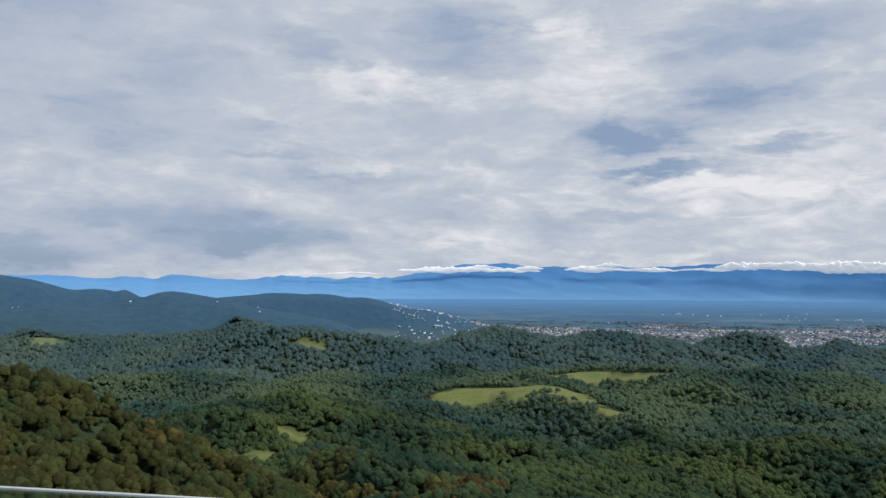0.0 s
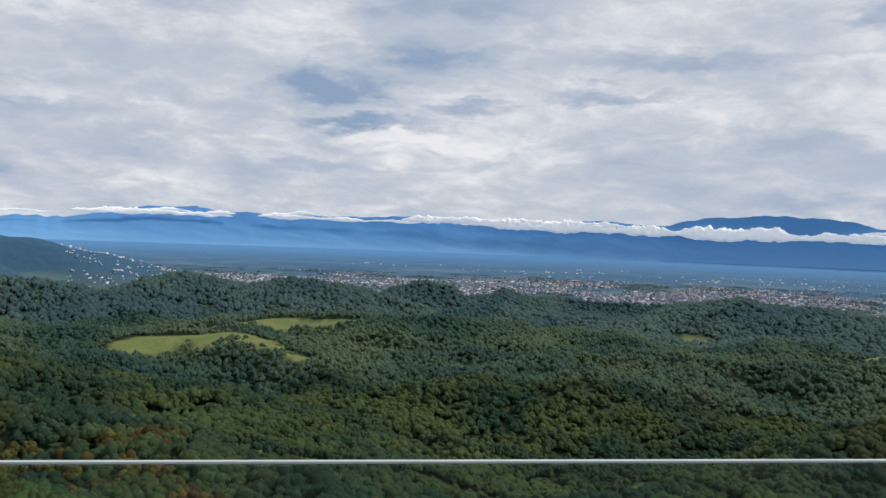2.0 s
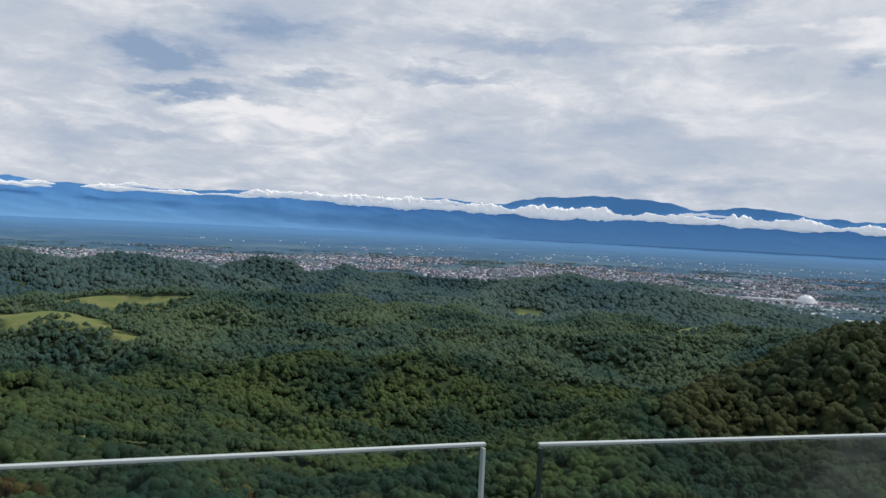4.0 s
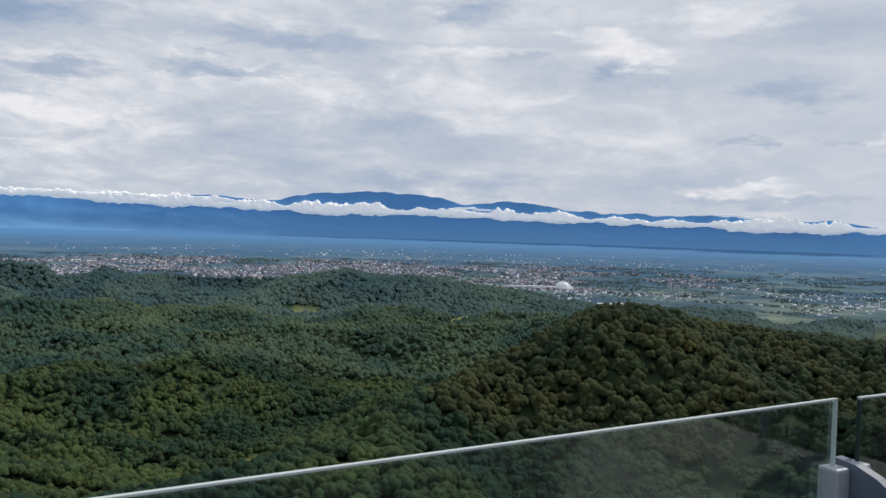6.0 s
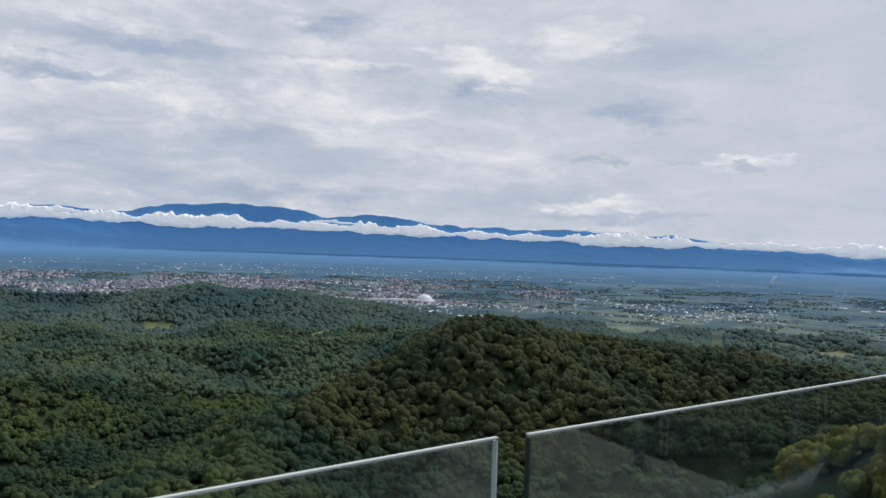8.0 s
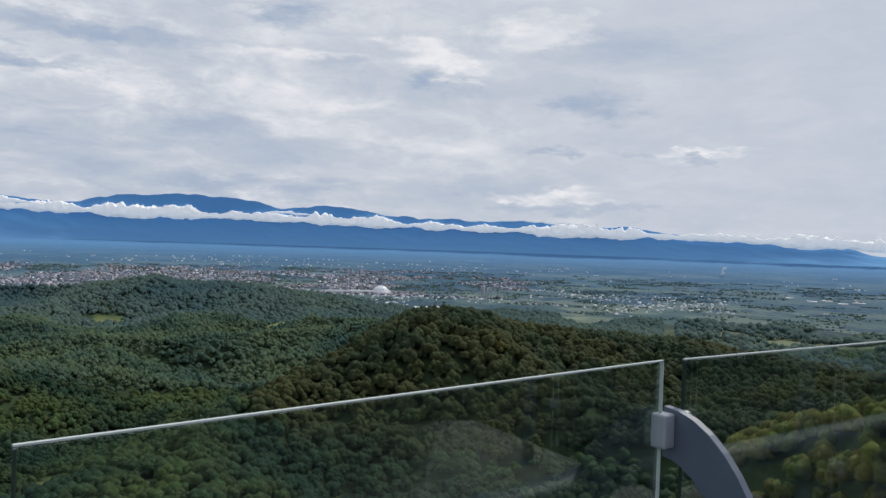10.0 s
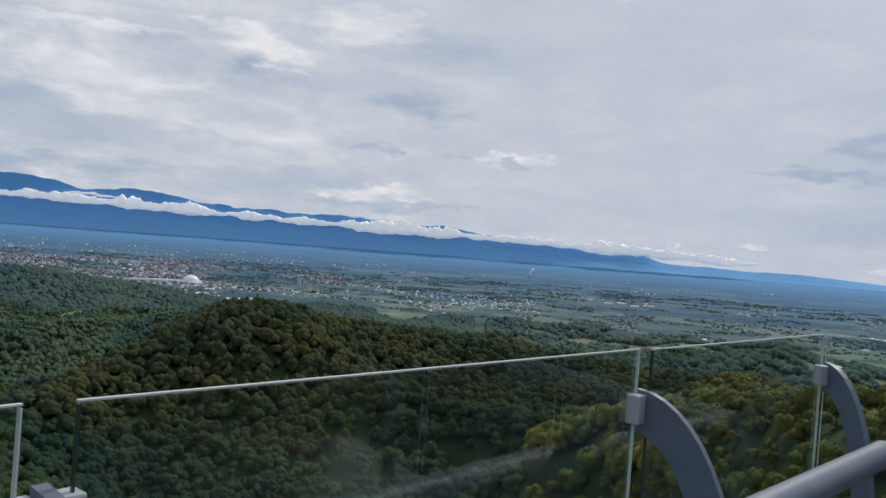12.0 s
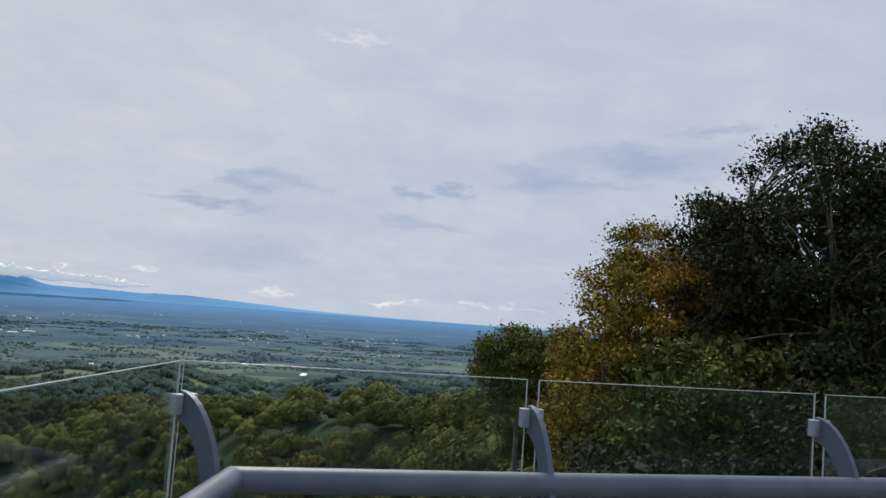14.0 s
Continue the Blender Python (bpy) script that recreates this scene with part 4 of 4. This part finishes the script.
def broad_tree(name, az, dist, top_el, wide, tall, mat, seed, label, clumps=110, leaves=120, leaf=0.085, trunk=0.22, gap=1.0):
    """A broadleaf tree: trunk, bending limbs, and a crown of leaf clumps round the limb ends."""
    rng = np.random.default_rng(seed)
    top = near_place(az, dist, top_el)
    gz = EYE.z + float(ground_height(np.array([top.x - EYE.x]), np.array([top.y - EYE.y]))[0])
    base = Vector((top.x, top.y, gz - 0.3))
    thing = new(name)
    thing.location = base
    height = top.z - base.z
    centre = Vector((0, 0, height - tall / 2))
    # clump centres, most of them towards the outside of an uneven crown
    dirs = rng.normal(size=(clumps, 3))
    dirs /= np.linalg.norm(dirs, axis=1)[:, None]
    rad = rng.uniform(0.35, 1.0, clumps) ** 0.55
    lump = 1 + 0.24 * fbm(dirs[:, 0] * 2 + seed, dirs[:, 1] * 2 + dirs[:, 2] * 2.6, 300 + seed, 2)
    ends = dirs * (rad * lump)[:, None] * np.array([wide / 2, wide / 2, tall / 2]) * 0.92 + np.array(centre)
    bm = bmesh.new()
    fork = Vector((rng.uniform(-0.3, 0.3), rng.uniform(-0.3, 0.3), max(height - tall * 0.95, height * 0.25)))
    limb(bm, [Vector((0, 0, 0)), fork * 0.5 + Vector((0.08, 0.05, 0)), fork], trunk, trunk * 0.75, 12)
    mains = []
    for k in range(6):
        q = 2 * math.pi * k / 6 + rng.uniform(-0.4, 0.4)
        tip = centre + Vector((math.cos(q) * wide * 0.30, math.sin(q) * wide * 0.30, tall * rng.uniform(-0.1, 0.32)))
        bend = fork.lerp(tip, 0.5) + Vector((rng.uniform(-0.4, 0.4), rng.uniform(-0.4, 0.4), -0.25))
        pts = [fork, fork.lerp(bend, 0.5) + Vector((0, 0, 0.1)), bend, bend.lerp(tip, 0.6) + Vector((rng.uniform(-.2, .2), rng.uniform(-.2, .2), 0.15)), tip]
        limb(bm, pts, trunk * 0.55, trunk * 0.14)
        mains += pts[2:]
    for e in ends:
        e = Vector(e)
        near = min(mains, key=lambda p: (p - e).length)
        mid = near.lerp(e, 0.5) + Vector((rng.uniform(-.15, .15), rng.uniform(-.15, .15), 0.12))
        limb(bm, [near, mid, e], trunk * 0.13, 0.012, 5)
    part("trunk", bm, M_BARK, thing, "pale grey trunk and limbs")
    # loose outer leaves in clumps, and broader shaded sprays inside the crown
    inner = clumps * 34
    n = clumps * leaves + inner
    heart = rng.normal(size=(inner, 3))
    heart *= (rng.uniform(0, 1, inner) ** 0.4 * 0.40 / np.linalg.norm(heart, axis=1))[:, None]
    heart = heart * np.array([wide, wide, tall]) + np.array(centre)
    c = np.repeat(ends, leaves, 0) + rng.normal(size=(n - inner, 3)) * np.array([0.30, 0.30, 0.17]) * (wide / 7) ** 0.5 * gap
    c = np.concatenate([c, heart])
    u = rng.normal(size=(n, 3))
    u /= np.linalg.norm(u, axis=1)[:, None]
    t = np.cross(u, rng.normal(size=(n, 3)) + np.array([0, 0, 0.8]))
    t /= np.linalg.norm(t, axis=1)[:, None]
    size = leaf * rng.uniform(0.55, 1.35, n)[:, None]
    size[n - inner:] *= 1.9
    droop = np.array([0, 0, -0.3]) * size
    quads = np.stack([c - u * size, c + t * size * 0.55, c + u * size + droop, c - t * size * 0.55], 1).reshape(-1, 3)
    crown = mesh_object("crown", quads, np.arange(n * 4).reshape(-1, 4), mat, False, thing)
    tagged(crown, "crown of many small leaves")
    return tagged(thing, label, "tree", "trees beside the platform")


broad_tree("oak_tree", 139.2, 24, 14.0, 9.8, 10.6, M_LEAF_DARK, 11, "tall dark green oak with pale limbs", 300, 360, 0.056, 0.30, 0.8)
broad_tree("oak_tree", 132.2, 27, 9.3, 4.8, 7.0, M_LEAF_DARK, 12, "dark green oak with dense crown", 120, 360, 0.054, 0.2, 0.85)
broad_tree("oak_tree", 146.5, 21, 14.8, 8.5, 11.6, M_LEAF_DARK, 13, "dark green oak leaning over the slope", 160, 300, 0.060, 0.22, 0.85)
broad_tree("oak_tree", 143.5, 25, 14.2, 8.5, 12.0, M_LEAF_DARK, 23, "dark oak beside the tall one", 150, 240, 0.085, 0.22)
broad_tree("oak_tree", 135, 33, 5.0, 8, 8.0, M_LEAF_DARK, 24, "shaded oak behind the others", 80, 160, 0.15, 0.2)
broad_tree("yellowing_tree", 126.9, 25, 7.1, 5.2, 7.2, M_LEAF_GOLD, 14, "broadleaf tree turning yellow and brown", 130, 400, 0.048, 0.14)
broad_tree("yellowing_tree", 122.3, 28, 0.4, 1.8, 3.4, M_LEAF_GOLD, 15, "young tree with sparse yellow leaves", 26, 130, 0.065, 0.06, 0.8)
broad_tree("green_tree", 119.4, 34, -0.2, 5.0, 3.8, M_LEAF, 16, "small green tree at the rim of the slope", 80, 320, 0.058, 0.13)
broad_tree("shrub", 124.6, 24, 1.4, 4.4, 6.0, M_LEAF_GOLD, 17, "yellow-green shrub under the trees", 100, 300, 0.052, 0.08)
broad_tree("shrub", 131, 21, 1.6, 5.4, 6.0, M_LEAF, 18, "green shrub in the shade of the oaks", 100, 260, 0.065, 0.09)
broad_tree("shrub", 137.5, 18, -0.4, 5.2, 5.4, M_LEAF_DARK, 19, "dark shrub under the oaks, their shade partly in its colour", 90, 240, 0.065, 0.09)
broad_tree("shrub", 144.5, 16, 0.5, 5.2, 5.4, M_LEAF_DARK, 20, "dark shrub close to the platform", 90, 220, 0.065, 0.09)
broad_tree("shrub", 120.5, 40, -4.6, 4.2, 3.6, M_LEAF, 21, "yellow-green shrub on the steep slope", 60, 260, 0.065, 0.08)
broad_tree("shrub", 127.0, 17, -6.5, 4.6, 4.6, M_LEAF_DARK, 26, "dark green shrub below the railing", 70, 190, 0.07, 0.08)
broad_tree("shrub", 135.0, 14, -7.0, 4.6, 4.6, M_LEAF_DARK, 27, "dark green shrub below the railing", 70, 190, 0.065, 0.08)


# ---- the town and the lowland ----
def house_shape(l, w, h, roof):
    v = [(-l, -w, -1), (l, -w, -1), (l, w, -1), (-l, w, -1), (-l, -w, h), (l, -w, h), (l, w, h), (-l, w, h), (-l, 0, h + roof), (l, 0, h + roof)]
    f = [(0, 1, 5), (0, 5, 4), (1, 2, 6), (1, 6, 5), (2, 3, 7), (2, 7, 6), (3, 0, 4), (3, 4, 7), (4, 5, 9), (4, 9, 8), (6, 7, 8), (6, 8, 9), (5, 6, 9), (7, 4, 8)]
    return np.array(v, float), np.array(f)


HOUSES = [house_shape(8, 5.5, 5, 3), house_shape(10, 7, 7, 2.5), house_shape(7, 6, 8, 2), house_shape(15, 7, 9, 1.5)]


def settle(name, count, az_lo, az_hi, d_lo, d_hi, seed, label, lumps=0.0, grow=1.0, lean=1.0, mat=M_WALLS):
    rng = np.random.default_rng(seed)
    az = az_lo + (az_hi - az_lo) * rng.uniform(0, 1, count)
    d = d_lo + (d_hi - d_lo) * rng.uniform(0, 1, count) ** lean
    x, y = d * np.sin(np.radians(az)), d * np.cos(np.radians(az))
    ends = np.minimum(az - az_lo, az_hi - az) / (az_hi - az_lo)
    keep = fbm(x / 420, y / 420, 207, 3) + 0.5 * fbm(x / 1300, y / 1300, 17, 2) > lumps + np.clip(0.15 - ends, 0, 1) * 5 + np.clip((d - d_lo) / (d_hi - d_lo) - 0.6, 0, 1)
    x, y, d = x[keep], y[keep], d[keep]
    h = ground_height(x, y)
    p = np.stack([x, y, h], 1)
    q = drawn_in(p)
    k = np.linalg.norm(q - np.array(EYE), axis=1) / np.linalg.norm(p, axis=1)
    size = k * grow * rng.uniform(0.6, 1.3, len(d))
    v, f = scatter(HOUSES, q, size, size, rng)
    tagged(mesh_object(name, v, f, mat), label, "houses", kind="stuff")


settle("town_houses", 14000, -1, 66, 4900, 8600, 1, "dense grey and pinkish houses of the town, haze-tinted", -0.25, 0.95, 1.3)
settle("town_houses", 3600, -3, 64, 4800, 7600, 2, "bright white house fronts in the town", -0.30, 0.68, 1.1, M_WALLS_WHITE)
settle("town_houses", 800, -6, 8, 4700, 6600, 3, "dense white houses on the town's hillside", -0.4, 0.5, 1.0, M_WALLS_WHITE)
settle("town_houses", 1500, 8, 74, 7200, 12500, 7, "far pale houses beyond the town", 0.2, 0.75, 1.0, M_WALLS_WHITE)
settle("village_houses", 1300, 48, 84, 3700, 6200, 4, "scattered white village houses", 0.2, 0.62, 1.0, M_WALLS_WHITE)
settle("village_houses", 1900, 58, 125, 4200, 12500, 5, "scattered white farm houses in the lowland", 0.8, 0.8, 1.0, M_WALLS_WHITE)
settle("village_houses", 90, -34, -3, 2700, 5200, 6, "scattered pale houses in the hills", 0.1, 0.45, 1.0, M_WALLS_WHITE)


def far_frame(az, dist, turn=0.0):
    """A pose on the far ground, with its scale there."""
    a = radians(az)
    p = np.array([[dist * math.sin(a), dist * math.cos(a), float(ground_height(np.array([dist * math.sin(a)]), np.array([dist * math.cos(a)]))[0])]])
    q = drawn_in(p)[0]
    k = np.linalg.norm(q - np.array(EYE)) / np.linalg.norm(p[0])
    return Matrix.Translation(q) @ Matrix.Rotation(radians(turn - az), 4, "Z"), float(k)


def apartment_block(az, dist, l, w, h, turn):
    m, k = far_frame(az, dist, turn)
    thing = new("apartment_block")
    thing.matrix_world = m
    bm = bmesh.new()
    box(bm, Matrix.Translation((0, 0, h * k / 2 - 1)), l * k, w * k, h * k + 2)
    part("body", bm, M_BLOCK, thing)
    bm = bmesh.new()
    box(bm, Matrix.Translation((0, 0, h * k + 0.9 * k)), l * k * 0.4, w * k * 0.6, 3.6 * k)
    part("roof_house", bm, M_BLOCK, thing)
    floors = max(3, int(h / 6))
    for j in range(floors):
        bm = bmesh.new()
        box(bm, Matrix.Translation((0, 0, (j + 0.55) * h * k / floors)), l * k * 0.9, (w + 0.5) * k, h * k / floors * 0.45)
        part("window_band", bm, M_WINDOW, thing)
    tagged(thing, "pale grey apartment block with window bands", "apartment block", "apartment blocks of the town")


for az, d, l, w, h, turn in ((34.8, 5750, 34, 16, 52, 5), (35.4, 5780, 34, 16, 55, 5), (36.0, 5760, 34, 16, 50, 8), (37.4, 5700, 30, 18, 46, -10), (38.0, 5900, 26, 16, 40, 0),
                             (42.0, 6300, 24, 18, 38, 12), (44.5, 5900, 46, 14, 28, 3), (63.1, 5300, 30, 16, 42, 8), (62.6, 5350, 24, 16, 48, -6), (6.4, 5450, 22, 16, 34, 0),
                             (30.2, 6300, 24, 16, 44, 10), (24.5, 6800, 40, 15, 30, 4), (47.5, 6000, 44, 14, 26, -5), (40.2, 6100, 36, 14, 30, 20)):
    apartment_block(az, d, l, w, h, turn)


def dome_hall():
    m, k = far_frame(55.4, 5150, 10)
    thing = new("domed_hall")
    thing.matrix_world = m
    bm = bmesh.new()
    bmesh.ops.create_uvsphere(bm, u_segments=36, v_segments=18, radius=1.0, matrix=Matrix.Diagonal((52 * k, 46 * k, 44 * k, 1)))
    bmesh.ops.delete(bm, geom=[v for v in bm.verts if v.co.z < -0.05], context="VERTS")
    for f in bm.faces:
        f.smooth = True
    shell = part("shell", bm, M_WHITE, thing, "white glazed dome")
    for q in range(7):
        bm = bmesh.new()
        pts = []
        a = math.pi * q / 7
        for j in range(13):
            t = math.pi * j / 12
            pts.append(Vector((math.cos(t) * math.cos(a) * 52.6 * k, math.cos(t) * math.sin(a) * 46.6 * k, math.sin(t) * 44.6 * k)))
        limb(bm, pts, 0.9 * k, 0.9 * k, 6)
        part("rib", bm, M_BLOCK, shell)
    bm = bmesh.new()
    bmesh.ops.create_cone(bm, cap_ends=True, segments=40, radius1=66 * k, radius2=60 * k, depth=9 * k, matrix=Matrix.Translation((0, 0, 2 * k)))
    part("plinth", bm, M_BLOCK, thing)
    bm = bmesh.new()
    box(bm, Matrix.Translation((-190 * k, 0, 5 * k)), 300 * k, 26 * k, 12 * k, 1.0 * k)
    part("wing", bm, M_WHITE, thing, "long low white wing")
    tagged(thing, "white domed hall with a long low wing", "hall")


dome_hall()


def shed(az, dist, l, w, h, turn, label="long white-roofed shed in the lowland"):
    m, k = far_frame(az, dist, turn)
    thing = new("shed")
    thing.matrix_world = m
    bm = bmesh.new()
    box(bm, Matrix.Translation((0, 0, h * k / 2 - 0.5)), l * k, w * k, h * k + 1)
    part("wall", bm, M_BLOCK, thing)
    bm = bmesh.new()
    x, y, z, t = l * k / 2 + 0.5 * k, w * k / 2 + 0.5 * k, h * k, h * k * 1.45
    v = [bm.verts.new(c) for c in ((-x, -y, z), (x, -y, z), (x, y, z), (-x, y, z), (-x, 0, t), (x, 0, t))]
    for f in ((0, 1, 5, 4), (2, 3, 4, 5), (1, 2, 5), (3, 0, 4), (3, 2, 1, 0)):
        bm.faces.new([v[q] for q in f])
    part("roof", bm, M_WHITE, thing, "bright white roof")
    tagged(thing, label, "shed", "white-roofed sheds")


for az, d, l, w, turn in ((58.0, 3850, 26, 14, 10), (58.5, 3900, 30, 14, 0), (58.9, 3850, 24, 16, 15), (59.3, 3950, 34, 14, 5), (58.4, 3760, 20, 12, -8), (59.7, 3800, 18, 12, 12),
                          (84.3, 6200, 60, 22, 4), (85.2, 6350, 70, 20, 0), (86.1, 6100, 60, 24, 6), (87.0, 6300, 80, 20, 2), (83.0, 6500, 50, 18, 0),
                          (22.5, 7200, 60, 26, 0), (23.3, 7100, 46, 22, 8), (78.9, 3350, 22, 12, 20), (79.6, 3300, 20, 12, -10), (81.2, 3150, 20, 12, 6), (77.3, 3500, 18, 12, 0), (78.3, 3150, 16, 10, 30),
                          (104.5, 3600, 24, 14, 0), (104.4, 3450, 22, 14, 12), (96.2, 3800, 18, 12, 9), (90.8, 3600, 16, 11, 0), (50.4, 1640, 11, 6, 15)):
    shed(az, d, l, w, 4 if d < 2000 else 6, turn)


def pylon(az, dist, height, name="lattice_pylon", arms=3, spread=0.16):
    m, k = far_frame(az, dist, 35)
    thing = new(name)
    thing.matrix_world = m
    s, H, r = spread * height * k, height * k, 0.16 * k * max(1.0, dist / 900)
    legs = [(-1, -1), (1, -1), (1, 1), (-1, 1)]

    def at(q, t):
        f = (1 - t) ** 1.25 * 0.92 + 0.08
        return Vector((legs[q % 4][0] * s * f / 2, legs[q % 4][1] * s * f / 2, H * t))
    for q in range(4):
        bm = bmesh.new()
        limb(bm, [at(q, t / 8) for t in range(9)], r, r * 0.7, 5)
        part("leg", bm, M_LATTICE, thing)
        bm = bmesh.new()
        for t in range(8):
            limb(bm, [at(q, t / 8), at(q + 1, (t + 1) / 8)], r * 0.5, r * 0.5, 4)
            limb(bm, [at(q + 1, t / 8), at(q, (t + 1) / 8)], r * 0.5, r * 0.5, 4)
        part("bracing", bm, M_LATTICE, thing)
    for j in range(arms):
        bm = bmesh.new()
        z = H * (0.68 + 0.12 * j)
        reach = H * (0.17 - 0.03 * j)
        limb(bm, [Vector((-reach, 0, z)), Vector((0, 0, z + r * 2)), Vector((reach, 0, z))], r * 0.8, r * 0.8, 5)
        part("cross_arm", bm, M_LATTICE, thing)
    tagged(thing, "slender grey steel lattice pylon on the hill", "pylon", "lattice pylons")


pylon(64.1, 900, 32)
pylon(80.2, 720, 38)
pylon(3.3, 1360, 26)
pylon(-15.1, 4300, 62, "radio_mast", 0, 0.06)


# ---- low cloud along the range, and smoke over the lowland ----
def puffs(name, places, mat, label, flat=0.55, dist=11000.0):
    rng = np.random.default_rng(90)
    pts, size = [], []
    for az, el, r in places:
        a = radians(az)
        pts.append((dist * math.sin(a), dist * math.cos(a), dist * math.tan(radians(el))))
        size.append(r)
    p = drawn_in(np.array(pts))
    w = np.array(size) * math.tan(radians(1)) * np.linalg.norm(p - np.array(EYE), axis=1)
    shapes = [lumpy(1, 60 + k, 0.30, -2) for k in range(8)]
    v, f = scatter(shapes, p, w, w * flat, rng)
    tagged(mesh_object(name, v, f, mat, True), label, "smoke", kind="stuff")


def cloud_bank(az_lo, az_hi, middle, thick, seed, dist=30300.0):
    """A long low bank of cloud: a billowing roll with a flatter foot, thin at its ends."""
    az = np.arange(az_lo, az_hi, 0.045)
    ring = 22
    A, Q = np.meshgrid(az, np.arange(ring) * 2 * math.pi / ring, indexing="ij")
    mid = np.interp(A, [az_lo, (az_lo + az_hi) / 2, az_hi], middle) if len(middle) == 3 else np.interp(A, np.linspace(az_lo, az_hi, len(middle)), middle)
    ends = np.clip(np.minimum(A - az_lo, az_hi - A) / min(1.6, (az_hi - az_lo) / 3), 0.02, 1) ** 0.6
    swell = np.clip(0.85 + 0.45 * fbm(A / 1.9, A * 0 + seed, 400 + seed, 3), 0.4, 1.3)
    billow = 1 + 0.48 * fbm(A * 3.0, np.cos(Q) * 2.2 + np.sin(Q) * 1.7 + seed * 3, 420 + seed, 5) * np.where(np.sin(Q) > 0, 1.0, 0.5)
    t = thick * ends * swell * billow
    mid = mid + 0.05 * fbm(A / 0.9, A * 0 + 7, 440 + seed, 3)
    el = mid + t * np.sin(Q) * np.where(np.sin(Q) > 0, 1.0, 0.8)
    d = dist - 2600 * t * np.cos(Q)
    a = np.radians(A)
    p = np.stack([d * np.sin(a), d * np.cos(a), d * np.tan(np.radians(el))], -1).reshape(-1, 3)
    idx = np.arange(A.size).reshape(A.shape)
    nxt = np.roll(idx, -1, 1)
    faces = np.stack([idx[:-1], nxt[:-1], nxt[1:], idx[1:]], -1).reshape(-1, 4)
    ob = mesh_object("cloud_bank", drawn_in(p), faces, M_CLOUD, True)
    tagged(ob, "white bank of low cloud along the mountains", "cloud", "low clouds along the mountains")


cloud_bank(20.5, 57.5, (1.35, 1.25, 1.10, 1.06, 1.0, 0.86), 0.36, 1)
cloud_bank(57.0, 94.0, (0.86, 0.78, 0.72, 0.60, 0.42, 0.15), 0.34, 2)
cloud_bank(-5.0, 5.2, (1.18, 1.24, 1.20), 0.17, 3)
cloud_bank(-1.0, 2.6, (1.36, 1.44, 1.36), 0.13, 4)
cloud_bank(6.8, 14.5, (1.25, 1.30, 1.22), 0.20, 5)
cloud_bank(8.4, 11.6, (1.45, 1.55, 1.45), 0.15, 6)
cloud_bank(14.2, 18.2, (1.22, 1.28, 1.22), 0.13, 7)
cloud_bank(16.8, 25.5, (1.40, 1.48, 1.36), 0.24, 8)
cloud_bank(24.0, 33.5, (1.55, 1.52, 1.40), 0.20, 9)
cloud_bank(3.4, 5.4, (1.30, 1.42, 1.36), 0.20, 10)
cloud_bank(-13.0, -5.5, (0.88, 0.94, 0.98), 0.06, 11)
cloud_bank(46.5, 50.5, (1.30, 1.45, 1.32), 0.14, 12)
cloud_bank(61.0, 70.0, (1.35, 1.48, 1.30), 0.12, 13)
SM = random.Random(8)
puffs("smoke_plume", [(78.8 + SM.uniform(-0.10, 0.10) + k * 0.006, -1.72 + k * 0.022, 0.025 + 0.03 * SM.random()) for k in range(22)], M_SMOKE, "thin white smoke rising from the lowland", 1.3, 11000.0)
